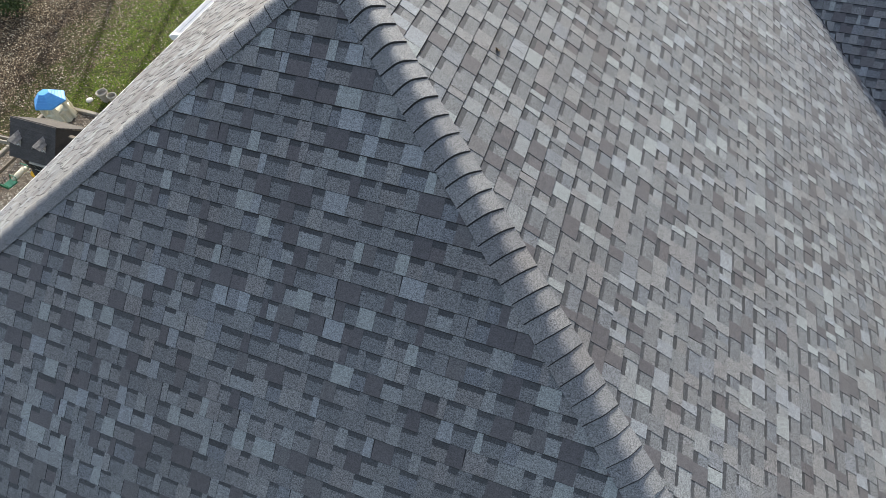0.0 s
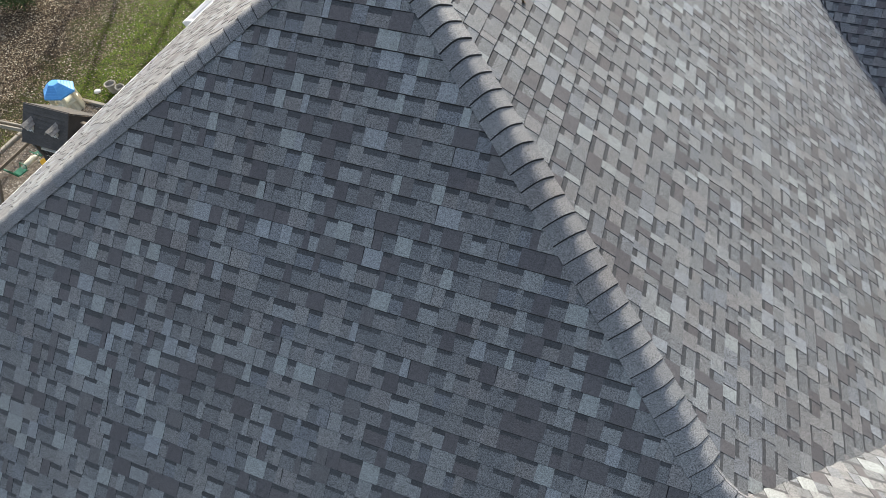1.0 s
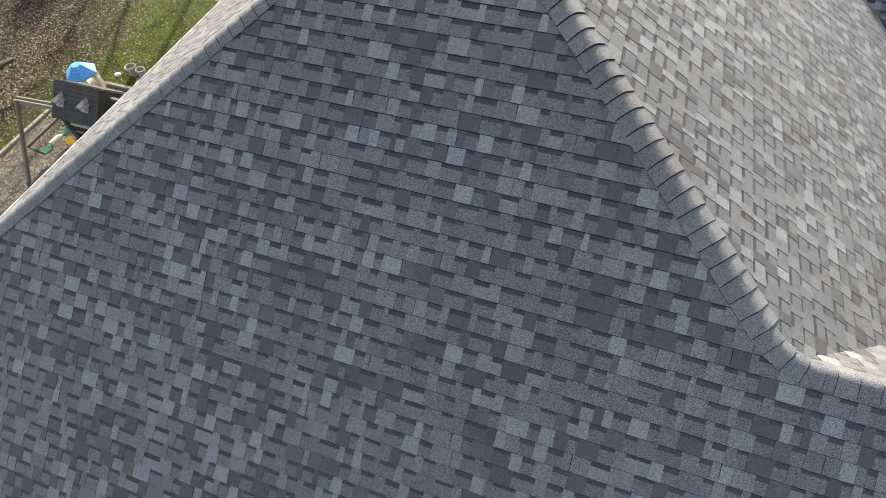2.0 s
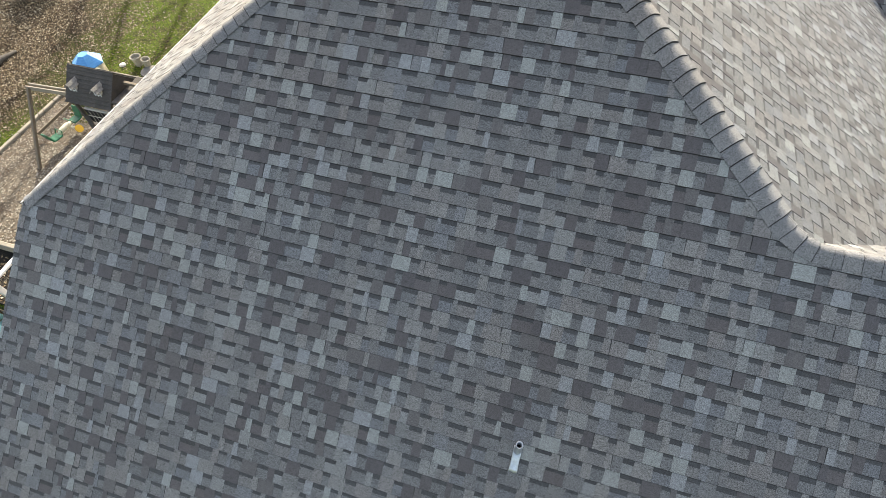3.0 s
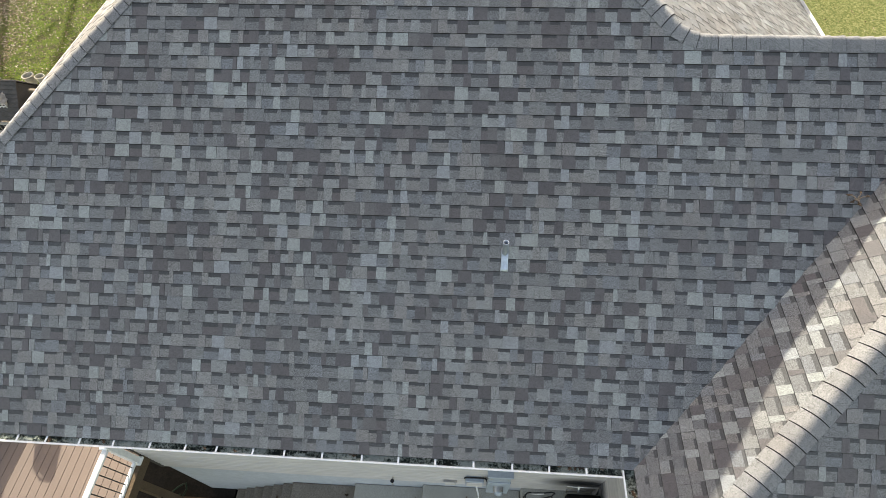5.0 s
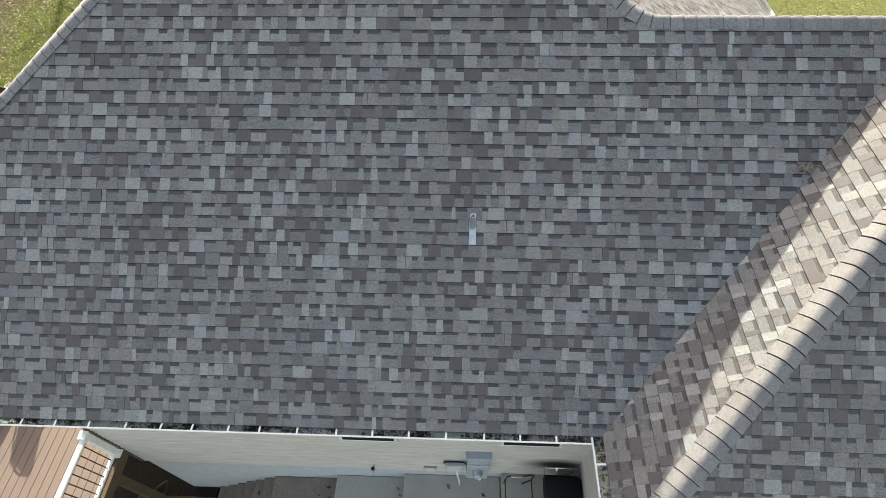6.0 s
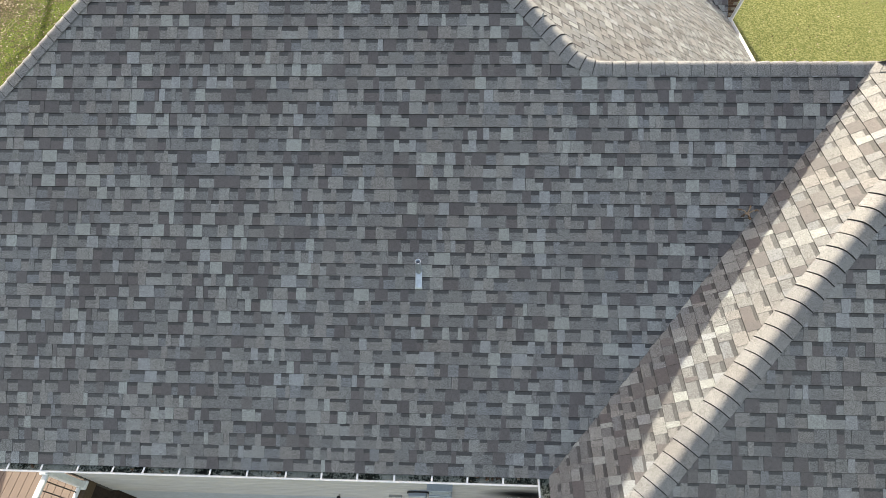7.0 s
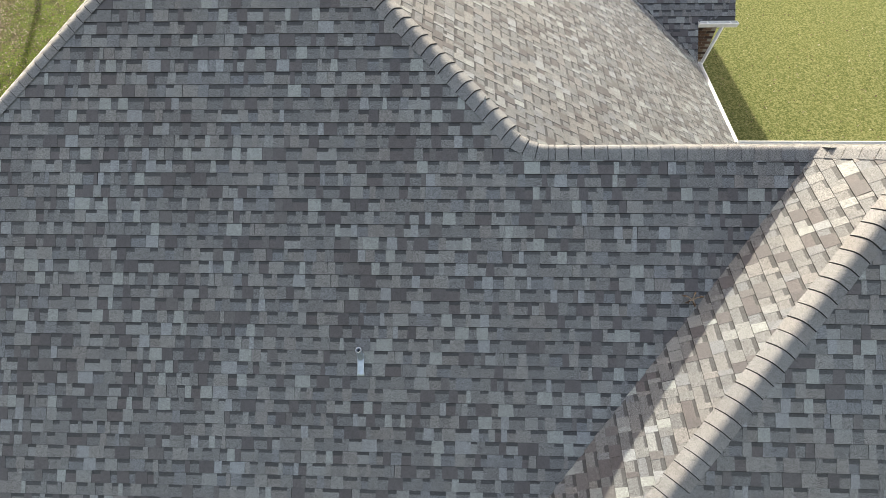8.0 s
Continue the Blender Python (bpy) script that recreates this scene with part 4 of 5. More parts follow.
# patio table with stone tiles
table = thing("patio_table", "patio table with a top of mixed slate tiles", "table", at=(-2.77, 1.64, DECK))
MAT_TILE = shingle_material("slate_tile", [(0.0, (0.55, 0.42, 0.25)), (0.2, (0.42, 0.44, 0.40)), (0.4, (0.58, 0.50, 0.34)), (0.6, (0.40, 0.28, 0.20)), (0.75, (0.50, 0.40, 0.22)), (0.9, (0.34, 0.38, 0.37))], 0.8)
part("frame", box((-0.51, -0.74, 0.665), (0.51, 0.74, 0.705), 0.01), MAT_BRONZE, table)
for i in range(3):
    for k in range(5):
        part("tile", box((-0.48 + 0.32 * i + 0.006, -0.715 + 0.286 * k + 0.006, 0.702), (-0.16 + 0.32 * i - 0.006, -0.429 + 0.286 * k - 0.006, 0.722), 0.004), MAT_TILE, table)
for x in (-0.44, 0.44):
    for y in (-0.66, 0.66):
        part("leg", tube([(x, y, 0.668), (x * 0.96, y * 0.96, 0.3), (x, y, 0.0)], 0.022, 8), MAT_BRONZE, table)

umbrella = thing("patio_umbrella", "closed white patio umbrella standing through the table", "umbrella", at=(-2.77, 1.64, DECK))
part("pole", tube([(0, 0, 0.06), (0, 0, 2.62)], 0.02, 10), MAT_BRONZE, umbrella)
part("base", tube([(0, 0, 0.0), (0, 0, 0.06), (0, 0, 0.09)], 0.22, 20, True, [0.23, 0.2, 0.04]), MAT_BRONZE, umbrella)
bm = bmesh.new()
n, rings = 48, []
for z, r in ((1.05, 0.17), (1.12, 0.185), (1.35, 0.15), (1.55, 0.085), (1.62, 0.08), (1.75, 0.13), (2.1, 0.11), (2.45, 0.05), (2.56, 0.02)):
    rings.append([bm.verts.new(((r + 0.24 * r * math.sin(8 * a + z * 3) + 0.1 * r * math.sin(19 * a)) * math.cos(a + 0.25 * z), (r + 0.24 * r * math.sin(8 * a + z * 3)) * math.sin(a + 0.25 * z), z + 0.05 * math.sin(8 * a) * (z < 1.1)))
                  for a in [2 * math.pi * k / n for k in range(n)]])
for q, s in zip(rings, rings[1:]):
    for k in range(n):
        bm.faces.new((q[k], q[(k + 1) % n], s[(k + 1) % n], s[k]))
canopy = part("canopy", bm, MAT_CANVAS, umbrella, "folded white canvas", smooth=True)
bm = bmesh.new()
bmesh.ops.create_cone(bm, cap_ends=False, segments=24, radius1=0.094, radius2=0.092, depth=0.05, matrix=Matrix.Translation((0, 0, 1.585)))
part("tie_strap", bm, MAT_CANVAS, canopy)


def puffed(lo, hi, tufts, amount=0.035, m=None):
    """A cushion: a soft box with button dimples."""
    bm = box(lo, hi, 0.045)
    bmesh.ops.subdivide_edges(bm, edges=list(bm.edges), cuts=4, use_grid_fill=True)
    size = [b - a for a, b in zip(lo, hi)]
    for v in bm.verts:
        p = [(c - a) / s for c, a, s in zip(v.co, lo, size)]
        thin = min(range(3), key=lambda i: size[i])
        q = [p[i] for i in range(3) if i != thin]
        dome = math.sin(math.pi * min(1, max(0, q[0]))) * math.sin(math.pi * min(1, max(0, q[1])))
        dip = sum(math.exp(-(((q[0] - a) * 5) ** 2 + ((q[1] - b) * 5) ** 2)) for a, b in tufts)
        v.co[thin] += (1 if p[thin] > 0.5 else -1) * amount * (dome - 0.9 * dip)
    if m is not None:
        bmesh.ops.transform(bm, matrix=m, verts=bm.verts)
    return bm


TUFTS = [(0.3, 0.3), (0.7, 0.3), (0.3, 0.7), (0.7, 0.7)]


def patio_chair():
    c = thing("patio_chair", "bronze metal swivel patio chair with tufted teal cushions", "chair", "chairs round the table")
    part("seat_cushion", puffed((-0.27, -0.27, 0.40), (0.27, 0.27, 0.52), TUFTS), MAT_TEAL, c, "tufted teal cushion", smooth=True)
    part("back_cushion", puffed((-0.27, -0.06, 0.0), (0.27, 0.07, 0.62), TUFTS, 0.03, pose(0, 0.27, 0.50, -14, 0, 0)), MAT_TEAL, c, "tufted teal cushion", smooth=True)
    part("seat_frame", box((-0.28, -0.28, 0.36), (0.28, 0.28, 0.395), 0.012), MAT_BRONZE, c)
    part("back_frame", tube([(-0.29, 0.3, 0.38), (-0.29, 0.42, 0.85), (-0.2, 0.46, 1.08), (0, 0.47, 1.12), (0.2, 0.46, 1.08), (0.29, 0.42, 0.85), (0.29, 0.3, 0.38)], 0.016, 8), MAT_BRONZE, c, smooth=True)
    for s in (-1, 1):
        part("arm", tube([(0.31 * s, 0.36, 0.62), (0.33 * s, 0.1, 0.66), (0.33 * s, -0.22, 0.64), (0.32 * s, -0.29, 0.56), (0.30 * s, -0.26, 0.40)], 0.018, 8), MAT_BRONZE, c, smooth=True)
    part("stem", tube([(0, 0, 0.36), (0, 0, 0.06)], 0.035, 10), MAT_BRONZE, c)
    part("base_ring", tube([(0.27 * math.cos(a), 0.27 * math.sin(a), 0.025) for a in [2 * math.pi * k / 24 for k in range(25)]], 0.018, 8, False), MAT_BRONZE, c, smooth=True)
    for k in range(4):
        a = math.pi / 4 + math.pi / 2 * k
        part("spoke", tube([(0, 0, 0.07), (0.27 * math.cos(a), 0.27 * math.sin(a), 0.03)], 0.014, 6), MAT_BRONZE, c)
    return c


chair = patio_chair()
chair.matrix_basis = pose(-3.70, 2.12, DECK, 0, 0, 80)
copy_thing(chair, pose(-3.86, 1.42, DECK, 0, 0, 94))
copy_thing(chair, pose(-2.86, 0.62, DECK, 0, 0, 172))
# added chair, out of view, turned so its back throws a shadow on the deck
copy_thing(chair, pose(-1.75, 2.05, DECK, 0, 0, 150))

# ---- play set ----
tower = thing("play_tower", "dark wooden play tower with a gabled roof and two little dormers", "play set", at=(-7.74, 9.62, BED))
ROOFZ = -2.42 - BED
run, drop = 0.76, 0.76
for sgn in (-1, 1):
    ang = math.degrees(math.atan2(drop, run))
    for k in range(9):
        f0, f1 = k / 9, (k + 1) / 9
        high = math.hypot(run, drop) / 9
        if sgn < 0:
            m = pose(0, -run * f1, ROOFZ - drop * f1 + 0.02, ang - 9, 0, 0)
        else:
            m = pose(0, run * f1, ROOFZ - drop * f1 + 0.02, ang - 9, 0, 180)
        part("roof_board", box((-0.79, 0, 0.0), (0.79, high + 0.025, 0.02), 0.003, m), MAT_OLDWOOD, tower)
for x in (-0.73, 0.71):
    bm = bmesh.new()
    tri = [bm.verts.new(p) for p in ((x, -0.68, ROOFZ - 0.72), (x, 0.68, ROOFZ - 0.72), (x, 0, ROOFZ - 0.03))]
    tri2 = [bm.verts.new(v.co + Vector((0.02, 0, 0))) for v in tri]
    bm.faces.new(tri)
    bm.faces.new(tri2[::-1])
    for k in range(3):
        bm.faces.new((tri[k], tri[(k + 1) % 3], tri2[(k + 1) % 3], tri2[k]))
    part("gable_panel", bm, MAT_OLDWOOD, tower)
for x in (-0.66, 0.66):
    for y in (-0.6, 0.6):
        part("post", bar((x, y, 0), (x, y, ROOFZ - 0.70), 0.09, 0.09, 0.006), MAT_OLDWOOD, tower)
part("platform", box((-0.70, -0.66, 1.5), (0.70, 0.66, 1.56)), MAT_OLDWOOD, tower)
MAT_DORMER = plain("weathered_dormer_board", (0.27, 0.255, 0.235), 0.85, 0, 0.25, 0.4, 20, 4, 0.4)
MAT_PALE = plain("pale_painted_wood", (0.55, 0.52, 0.46), 0.7, 0, 0.3, 0.2)
for x in (-0.50, 0.36):
    d = part("dormer", box((x - 0.12, -0.50, ROOFZ - 0.56), (x + 0.12, -0.2, ROOFZ - 0.34)), MAT_PALE, tower, "little pale dormer with a latticed window")
    for s in (-1, 1):
        bm = bmesh.new()
        add_box(bm, (-0.005, -0.36, -0.008), (0.20, 0.22, 0.012), 0.003, pose(x, -0.26, ROOFZ - 0.20, 0, 44 if s > 0 else 136, 0))
        add_box(bm, (-0.005, -0.37, 0.010), (0.10, 0.22, 0.024), 0.003, pose(x, -0.26, ROOFZ - 0.20, 0, 44 if s > 0 else 136, 0))
        part("dormer_roof", bm, MAT_DORMER, d)
    part("window_dark", box((x - 0.10, -0.506, ROOFZ - 0.54), (x + 0.10, -0.501, ROOFZ - 0.36)), MAT_DARK, d)
    for p in (-0.10, 0.0, 0.10):
        part("lattice", box((x + p - 0.013, -0.522, ROOFZ - 0.55), (x + p + 0.013, -0.507, ROOFZ - 0.35)), MAT_WHITE, d)
    for p in (-0.545, -0.45, -0.355):
        part("lattice", box((x - 0.113, -0.524, ROOFZ + p - 0.012), (x + 0.113, -0.509, ROOFZ + p + 0.012)), MAT_WHITE, d)
win = part("bay_window", box((-0.28, -0.74, 1.78), (0.74, -0.66, 2.30), 0.01), MAT_PALE, tower, "pale latticed bay window")
for k in range(7):
    part("pane", box((-0.26 + 0.142 * k, -0.748, 1.81), (-0.145 + 0.142 * k, -0.741, 2.02)), MAT_DARK, win)
    part("pane", box((-0.26 + 0.142 * k, -0.748, 2.06), (-0.145 + 0.142 * k, -0.741, 2.27)), MAT_DARK, win)
part("side_roof", box((0.80, -0.6, ROOFZ - 0.62), (2.1, 0.6, ROOFZ - 0.54), 0.01), MAT_OLDWOOD, tower)
part("side_beam", bar((0.8, 0.12, ROOFZ - 0.40), (2.3, 0.10, ROOFZ - 0.42), 0.09, 0.09, 0.006), MAT_TIMBER, tower)
part("slanted_brace", bar((-0.36, -0.72, 2.0), (0.10, -1.25, 1.0), 0.09, 0.09), MAT_OLDWOOD, tower)

swing = thing("swing_frame", "weathered timber swing frame joined to the play tower", "swing set")
BEAM = -3.47
for y in (9.36, 9.50):
    part("beam", bar((-10.66, y, BEAM), (-8.52, y + 0.12, BEAM), 0.045, 0.14, 0.005), MAT_PALETIMBER, swing)
part("leg", bar((-10.60, 7.86, BED - 0.05), (-10.56, 9.34, BEAM + 0.02), 0.09, 0.09, 0.006), MAT_TIMBER, swing)
part("leg", bar((-10.62, 11.0, BED - 0.05), (-10.54, 9.56, BEAM + 0.02), 0.09, 0.09, 0.006), MAT_TIMBER, swing)
part("brace", bar((-10.58, 8.62, BED + 0.9), (-10.60, 10.3, BED + 0.9), 0.05, 0.09), MAT_TIMBER, swing)
glider = thing("glider_swing", "green and cream plastic glider swing with a yellow footrest", "swing")
for x, y, turn in ((-10.60, 9.02, -8), (-10.60, 9.92, 172)):
    m = pose(x, y, BED + 0.36, 0, 0, turn)
    part("seat", box((-0.17, -0.15, 0), (0.17, 0.15, 0.05), 0.02, m), MAT_GREEN, glider, "green plastic seat")
    part("backrest", box((-0.17, -0.03, 0), (0.17, 0.03, 0.40), 0.02, m @ pose(0, -0.17, 0.02, 18, 0, 0)), MAT_GREEN, glider, "green plastic backrest")
    part("handle", tube([m @ Vector(p) for p in ((-0.17, 0.12, 0.03), (-0.15, 0.20, 0.18), (0.15, 0.20, 0.18), (0.17, 0.12, 0.03))], 0.016, 6), MAT_GREEN, glider)
    for e in (-0.16, 0.16):
        part("rope", tube([m @ Vector((e, -0.1, 0.3)), (x + e, 9.46, BEAM - 0.05)], 0.008, 6), MAT_TIMBER, glider)
part("body", tube([(-10.60, 9.14, BED + 0.38), (-10.60, 9.32, BED + 0.42), (-10.60, 9.62, BED + 0.42), (-10.60, 9.80, BED + 0.38)], 0.09, 12, True, [0.05, 0.09, 0.09, 0.05]), MAT_CREAM, glider, "cream plastic body", smooth=True)
part("footrest", tube([(-10.20, 9.62, BED + 0.34), (-10.17, 9.62, BED + 0.36)], 0.13, 16), MAT_YELLOW, glider, "yellow plastic disc")
part("foot_bar", bar((-10.5, 9.62, BED + 0.35), (-10.2, 9.62, BED + 0.35), 0.05), MAT_CREAM, glider)

toy = thing("toy_house", "cream plastic toy house with a blue hipped roof", "toy house", at=(-11.72, 12.35, BED))
toy.scale = (0.92, 0.92, 0.95)
for k in range(6):
    a = math.pi / 3 * k + 0.3
    part("post", box((-0.07, -0.07, 0), (0.07, 0.07, 0.86), 0.02, pose(0.46 * math.cos(a), 0.46 * math.sin(a), 0, 0, 0, math.degrees(a))), MAT_CREAM, toy)
part("sill_ring", tube([(0.46 * math.cos(a), 0.46 * math.sin(a), 0.42) for a in [math.pi / 3 * k + 0.3 for k in range(7)]], 0.06, 8, False), MAT_CREAM, toy)
part("skirt", tube([(0, 0, 0.02), (0, 0, 0.4)], 0.5, 6, True, [0.52, 0.46]), MAT_CREAM, toy)
bm = bmesh.new()
rim6 = [bm.verts.new((0.62 * math.cos(math.pi / 3 * k + 0.3), 0.62 * math.sin(math.pi / 3 * k + 0.3), 0.84)) for k in range(6)]
low6 = [bm.verts.new(v.co - Vector((0, 0, 0.05))) for v in rim6]
top6 = [bm.verts.new((0.2 * math.cos(math.pi / 3 * k + 0.3), 0.2 * math.sin(math.pi / 3 * k + 0.3), 1.18)) for k in range(6)]
for k in range(6):
    j = (k + 1) % 6
    bm.faces.new((rim6[k], rim6[j], top6[j], top6[k]))
    bm.faces.new((low6[k], low6[j], rim6[j], rim6[k]))
bm.faces.new(top6)
bm.faces.new(low6[::-1])
roof = part("roof", bm, MAT_BLUE, toy, "blue plastic hipped roof")
for k in range(6):
    a0, a1 = math.pi / 3 * k + 0.3, math.pi / 3 * (k + 1) + 0.3
    p0, p1 = Vector((math.cos(a0), math.sin(a0), 0)), Vector((math.cos(a1), math.sin(a1), 0))
    for f in (0.2, 0.4, 0.6, 0.8):
        q0, q1 = p0 * (0.62 - 0.42 * f) + Vector((0, 0, 0.845 + 0.34 * f)), p1 * (0.62 - 0.42 * f) + Vector((0, 0, 0.845 + 0.34 * f))
        part("roof_ridge", bar(q0, q1, 0.014, 0.006), MAT_BLUE, roof)
tub = thing("planter_tub", "round pale stone planter tub on the grass", "planter", "planter tubs", at=(-10.86, 13.62, ground_z(-10.86, 13.62) + 0.02))
bm = bmesh.new()
n, rings = 24, []
for r, z in ((0.17, 0.0), (0.22, 0.30), (0.26, 0.32), (0.26, 0.37), (0.21, 0.37), (0.19, 0.24), (0.0005, 0.24)):
    rings.append([bm.verts.new((r * math.cos(2 * math.pi * k / n), r * math.sin(2 * math.pi * k / n), z)) for k in range(n)])
for q, s in zip(rings, rings[1:]):
    for k in range(n):
        bm.faces.new((q[k], q[(k + 1) % n], s[(k + 1) % n], s[k]))
part("bowl", bm, MAT_TUB, tub)
tub.scale = (0.8, 0.8, 1.0)
copy_thing(tub, pose(-10.42, 13.58, ground_z(-10.42, 13.58) + 0.02, 0, 8, 0) @ Matrix.Diagonal((0.8, 0.8, 1.0, 1.0)))
slab = thing("stone_disc", "round grey stone disc lying by the tubs", "stone disc", at=(-10.12, 13.3, ground_z(-10.12, 13.3) + 0.02))
bm = bmesh.new()
bmesh.ops.create_cone(bm, cap_ends=True, segments=28, radius1=0.36, radius2=0.34, depth=0.1, matrix=Matrix.Translation((0, 0, 0.03)))
part("disc", bm, MAT_STONE, slab)
ball = thing("white_bowl", "small white bowl upside down on the grass", "bowl", at=(-11.5, 13.42, ground_z(-11.5, 13.42) + 0.01))
bm = bmesh.new()
bmesh.ops.create_uvsphere(bm, u_segments=16, v_segments=8, radius=0.13, matrix=Matrix.Diagonal((1, 1, 0.6, 1)))
part("shell", bm, MAT_CANVAS, ball, smooth=True)
log = thing("fallen_log", "grey weathered log lying in the leaves", "log", at=(-16.35, 12.1, ground_z(-16.35, 12.1) - 0.03))
part("bark", tube([(0.25, -0.9, 0.12), (0.1, -0.3, 0.15), (0, 0.3, 0.14), (0.12, 0.9, 0.1)], 0.1, 12, True, [0.07, 0.12, 0.11, 0.05]), MAT_BARK, log, smooth=True)

shrub = thing("shrub", "bushy green shrub at the edge of the lawn", "shrub", at=(-18.7, 17.3, ground_z(-18.7, 17.3)))
r = random.Random(31)
for k in range(6):
    a = k * 1.1
    part("stem", tube([(0, 0, 0), (0.2 * math.cos(a), 0.2 * math.sin(a), 0.5), (0.5 * math.cos(a), 0.5 * math.sin(a), 1.1)], 0.03, 6, True, [0.03, 0.02, 0.01]), MAT_OLDWOOD, shrub)
verts, faces = [], []
for k in range(2600):
    v = Vector((r.gauss(0, 1), r.gauss(0, 1), r.gauss(0, 1))).normalized() * r.uniform(0.55, 1.0)
    v *= 1 + 0.35 * noise.noise(v * 3)
    p, s = Vector((v.x * 1.1, v.y * 1.1, 0.85 + v.z * 0.75)), r.uniform(0.04, 0.08)
    d1, d2 = Vector((r.uniform(-1, 1), r.uniform(-1, 1), r.uniform(-1, 1))).normalized() * s, Vector((r.uniform(-1, 1), r.uniform(-1, 1), r.uniform(-1, 1))).normalized() * s * 0.6
    n = len(verts)
    verts += [p - d1, p + d2, p + d1, p - d2]
    faces.append((n, n + 1, n + 2, n + 3))
mesh_ob("crown", verts, faces, plain("shrub_leaf", (0.05, 0.085, 0.025), 0.7, 0, 0.3, 0.4, 12, 2, 0.1), shrub)



def bare_tree(x, y, height, seed):
    """A leafless tree: a tapered trunk, forked limbs and fine twigs."""
    r = random.Random(seed)
    tree = thing("bare_tree", "tall leafless grey tree at the edge of the yard", "tree", "trees beyond the lawn", at=(x, y, ground_z(x, y) - 0.05))
    bends = [Vector((0.25 * r.uniform(-1, 1) * k, 0.25 * r.uniform(-1, 1) * k, height * k / 6)) for k in range(7)]
    girth = [0.24 * (1 - 0.135 * k) for k in range(7)]
    part("trunk", tube(bends, 0.2, 10, True, girth), MAT_BARK, tree, smooth=True)
    for k in range(14):
        f = r.uniform(0.34, 0.97)
        i = min(5, int(f * 6))
        at = bends[i].lerp(bends[i + 1], f * 6 - i)
        a, reach = r.uniform(0, 2 * math.pi), height * r.uniform(0.16, 0.30) * (1.25 - f)
        way = Vector((math.cos(a), math.sin(a), r.uniform(0.5, 1.1))).normalized()
        spine = [at + way * reach * q + Vector((r.uniform(-1, 1), r.uniform(-1, 1), r.uniform(0, 1))) * 0.08 * reach * q for q in (0, 0.35, 0.7, 1.0)]
        bm = tube(spine, 0.05, 6, True, [0.075, 0.055, 0.034, 0.012])
        for _ in range(9):
            q = r.uniform(0.3, 1.0)
            base = spine[0].lerp(spine[-1], q)
            tip = base + Vector((r.gauss(0, 1), r.gauss(0, 1), r.uniform(0, 1.2))).normalized() * reach * r.uniform(0.25, 0.5)
            add_tube(bm, [base, base.lerp(tip, 0.5) + Vector((0, 0, 0.05)), tip], 0.01, 4, True, [0.022, 0.013, 0.005])
        part("limb", bm, MAT_BARK, tree)


for x, y, height, seed in ((-18.6, 28.5, 15, 51), (-21.4, 30.5, 17, 52), (-16.4, 30.0, 14, 53), (-25.0, 33.0, 16, 54)):
    bare_tree(x, y, height, seed)

# deck boards
for k in range(30):
    x0 = -4.17 + 0.1445 * k
    cuts = [-4.2, 3.2 + rnd.uniform(0, 1.5), 7.0]
    for y0, y1 in zip(cuts, cuts[1:]):
        if x0 + 0.14 > 0.17 and y1 > 0.3:
            y1 = min(y1, 0.32)
        if y1 - y0 > 0.2:
            part("deck_board", box((x0, y0 + 0.003, DECK - 0.028), (x0 + 0.139, y1 - 0.003, DECK), 0.003), MAT_DECK, deck)

# ---- roof slopes, shingles and caps ----
kM = math.sqrt(1 + PM * PM)
main = Slope((0, 0, 0), (1, 0, 0), (0, 1, 0), PM)
UL, UA, UR = (ZL / PM) * kM, YA * kM, YR * kM


VALLEY = -0.2  # the courses of both slopes run on a little under each other in the valley


def main_left(u):
    return -0.03 if u < UL - 0.04 else (u / kM - ZL / PM) * PM / PL


def main_right(u):
    return XV + u / kM * PM / PN - VALLEY if u < UR else XJ - (u - UR) / kM * PM / PE


shingled("front_slope", main, int(UA / EXPO), main_left, main_right,
         [(0, 0), (XV, 0), (XT, UR), (XJ, UR), (XA, UA), (0, UL)],
         "front roof slope of grey laminated shingles", near=(4.6, 7.0, 1.6, 4.0), start=-0.062, seed=3, step_at=(UR, XJ - 0.14))

kE = math.sqrt(1 + PE * PE)
side = Slope((XE, 0, ZE - PE * XE), (0, 1, 0), (-1, 0, 0), PE)
UEA, UEJ = (XE - XA) * kE, (XE - XJ) * kE


def side_left(u):
    x = XE - u / kE
    z = ZE - PE * x
    return z / PM if z > ZR else YR + (ZR - z) / PB - 0.2 * min(1, (ZR - z) / 0.4)


def side_right(u):
    z = ZE - PE * (XE - u / kE)
    return YG + (z - ZEV) / PM


shingled("side_slope", side, int(UEA / EXPO), side_left, side_right,
         [(YE, 0), (YG, 0), (YG + (ZA - ZEV) / PM, UEA), (YA, UEA), (YR, UEJ)],
         "sunlit side slope of grey laminated shingles", near=(3.9, 7.0, 5.0, 7.8), seed=5)

kL = math.sqrt(1 + PL * PL)
left = Slope((0, 0, ZL), (0, -1, 0), (1, 0, 0), PL)
shingled("clipped_end_slope", left, int(XA * kL / EXPO), lambda u: -YB, lambda u: -(ZL + PL * u / kL) / PM,
         [(-YB, 0), (-ZL / PM, 0), (-YA, XA * kL), (-YB, XA * kL)], "sunlit clipped end slope of grey shingles", seed=7)

narrow = Slope((XV, 0, 0), (0, -1, 0), (1, 0, 0), PN)
kN = math.sqrt(1 + PN * PN)


def narrow_left(u):
    z = PN * u / kN
    return -(z / PM) - 0.2 * min(1, (ZR - z) / 0.4) if z < ZR else -(YR - (z - ZR) / PB)


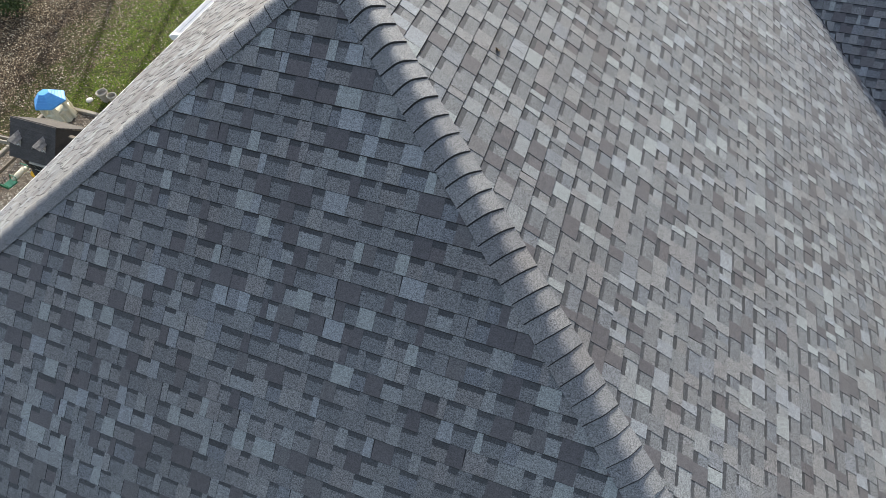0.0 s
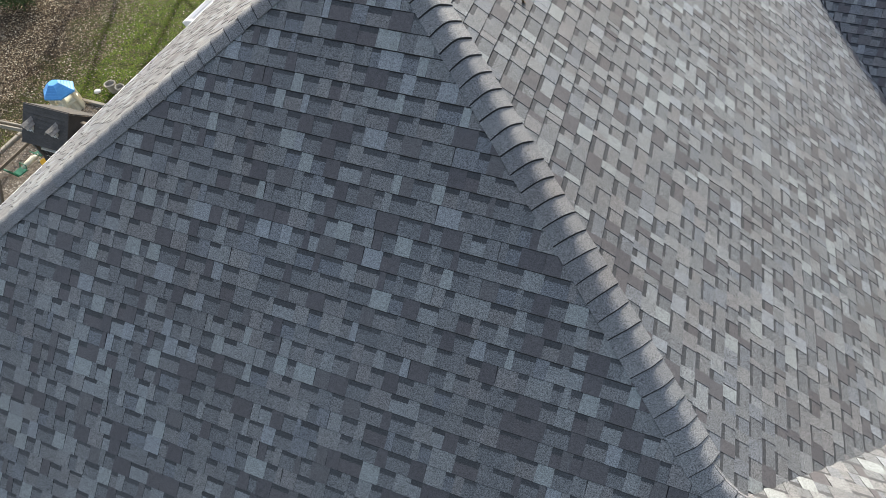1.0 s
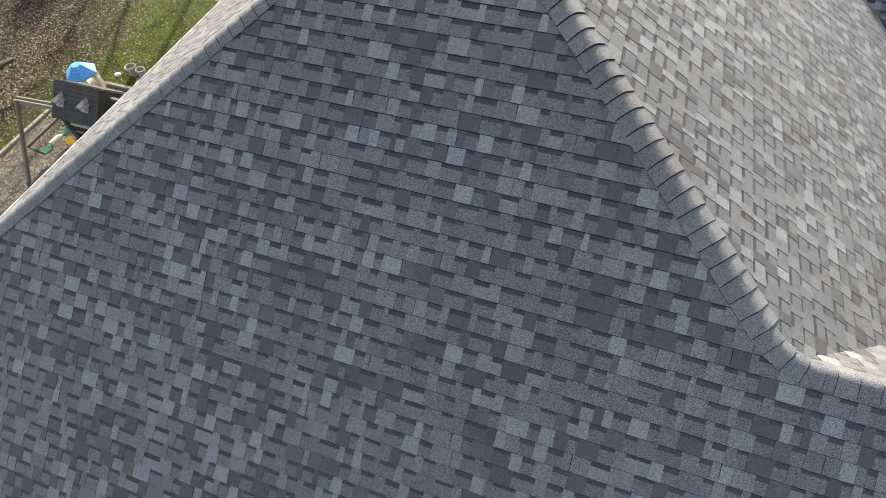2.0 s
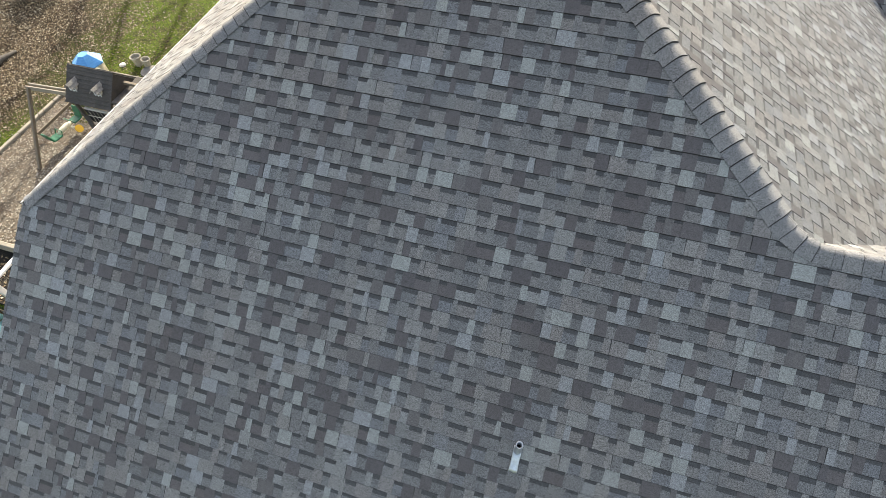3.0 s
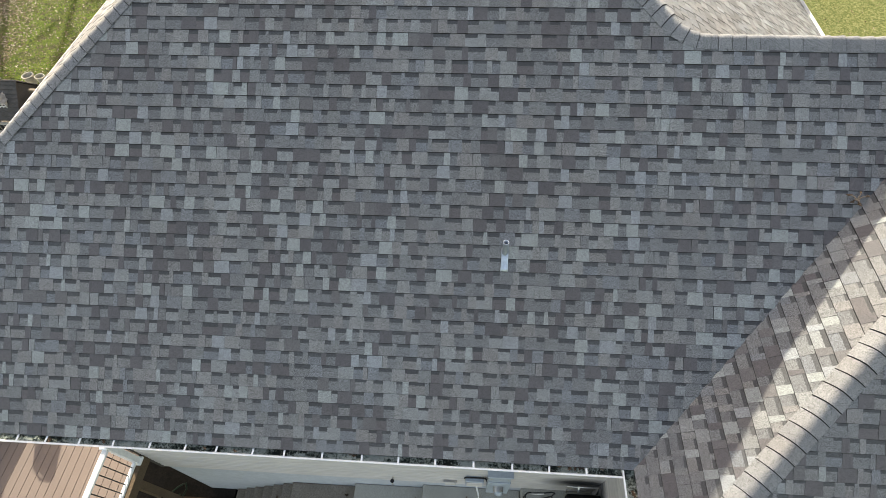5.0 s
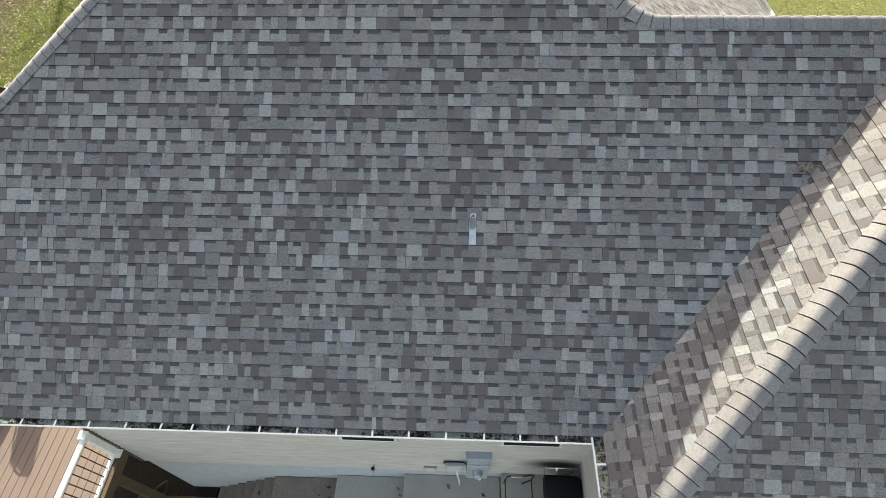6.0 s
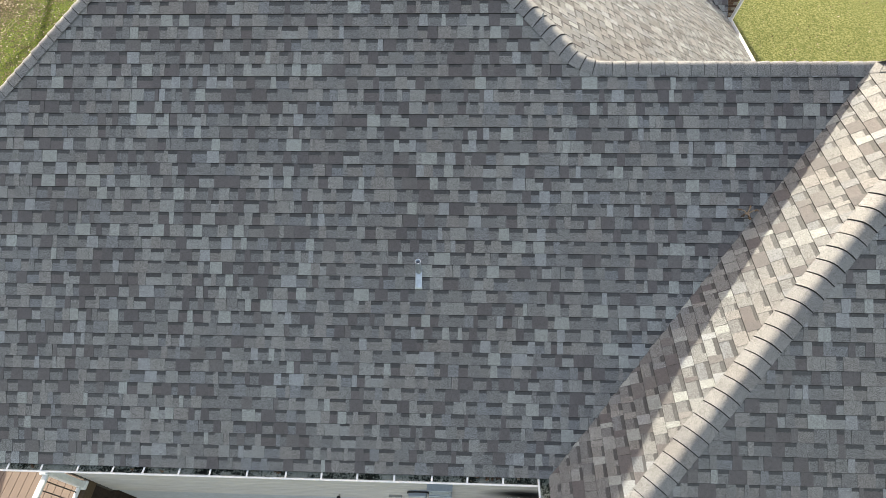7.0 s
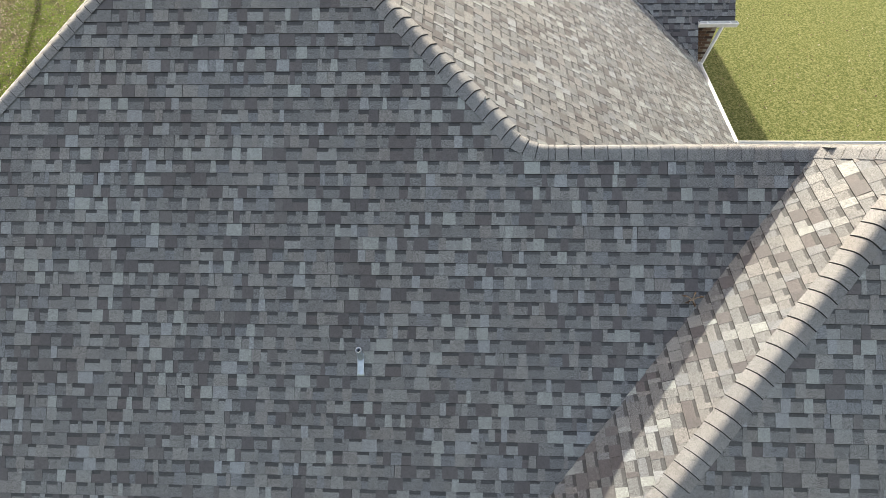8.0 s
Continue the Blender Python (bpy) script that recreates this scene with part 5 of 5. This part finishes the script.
shingled("narrow_slope", narrow, int((XQ - XV) * kN / EXPO), narrow_left, lambda u: DF - PN * u / kN / PM,
         [(0, 0), (DF, 0), (-YQ, (XQ - XV) * kN), (-YR, (XT - XV) * kN)],
         "narrow side slope of grey shingles, half in sunlight", near=(-3.5, 2.0, 0.4, 4.5), seed=9)

XW = 17.0
fore = Slope((XV, -DF, 0), (1, 0, 0), (0, 1, 0), PM)
shingled("wing_front_slope", fore, int((YQ + DF) * kM / EXPO), lambda u: PM * u / kM / PN, lambda u: XW - XV,
         [(0, 0), (XW - XV, 0), (XW - XV, (YQ + DF) * kM), (XQ - XV, (YQ + DF) * kM)],
         "shaded front slope of the right wing in grey shingles", near=(1.0, 3.2, 1.0, 3.2), seed=11)

rear = Slope((XW, YE, ZEV), (-1, 0, 0), (0, -1, 0), PB)
kB = math.sqrt(1 + PB * PB)


def rear_right(u):
    z = ZEV + PB * u / kB
    return XW - ((ZE - z) / PE) + 0.2 * min(1, (ZR - z) / 0.4) if z < ZR else XW - (XV + z / PN)


shingled("rear_slope", rear, int((YE - YQ) * kB / EXPO), lambda u: 0.0, rear_right,
         [(0, 0), (XW - XE, 0), (XW - XJ, (YE - YR) * kB), (XW - XT, (YE - YR) * kB), (XW - XQ, (YE - YQ) * kB), (0, (YE - YQ) * kB)],
         "brightly sunlit rear slope of grey shingles", near=(4.0, 9.0, 2.0, 4.5), seed=13, step_at=((YE - YR) * kB, XW - XT))

far = Slope((0, YG, ZEV), (1, 0, 0), (0, 1, 0), PM)
shingled("far_wing_slope", far, 26, lambda u: XE - PM * u / kM / PE, lambda u: XE + 0.05 if u < 0.85 else 13.2,
         [(XE, 0), (XE + 0.05, 0), (XE + 0.05, 0.885), (13.2, 0.885), (13.2, 3.7), (XE - 3.7 * PM / kM / PE, 3.7)],
         "shaded slope of the far wing in grey shingles", seed=15)



NM, NE, NL, NN, NB = main.n, side.n, left.n, narrow.n, rear.n
cap_row("left_hip", (0.0, ZL / PM, ZL), (XA, YA, ZA), NL, NM, "row of grey hip caps", seed=1, near_side=0.118)
# the hip turns into the wing ridge over a few fanned caps
joint = Vector((XJ, YR, ZR))
up_hip, on_ridge = (Vector((XA, YA, ZA)) - joint).normalized(), Vector((1, 0, 0))
cap_row("right_hip", joint + up_hip * 0.26, (XA, YA, ZA), NM, NE, "row of grey hip caps, half lit", seed=2)
cap_row("wing_ridge", (XT + 0.02, YR, ZR), joint + on_ridge * 0.28, NB, NM, "row of grey ridge caps", seed=3)
for bend in (0.15, 0.4, 0.65, 0.9):
    spot = joint + on_ridge * 0.26 * (1 - bend) ** 2 + up_hip * 0.26 * bend ** 2
    way = (up_hip * bend - on_ridge * (1 - bend)).normalized()
    cap_row("ridge_bend", spot - way * 0.08, spot + way * 0.08, NM, (NB * (1 - bend) + NE * bend).normalized(), "grey ridge cap bent round the corner", seed=20 + int(20 * bend), near_side=0.06)
cap_row("wing_hip", (XV, -DF, 0), (XQ, YQ, ZQ), NN, fore.n, "row of grey hip caps, half lit", seed=4, step=0.168)
cap_row("rear_hip", (XT - 0.04, YR + 0.04 * PN / PB, ZR - 0.04 * PN), (XQ, YQ, ZQ), NB, NN, "row of pale grey hip caps", seed=5)
cap_row("main_ridge", (XA, YB, ZA), (XA, YA, ZA), NE, NL, "row of grey ridge caps", seed=6)
cap_row("far_right_ridge", (XW, YQ, ZQ), (XQ, YQ, ZQ), NB, fore.n, "row of grey ridge caps", seed=7)
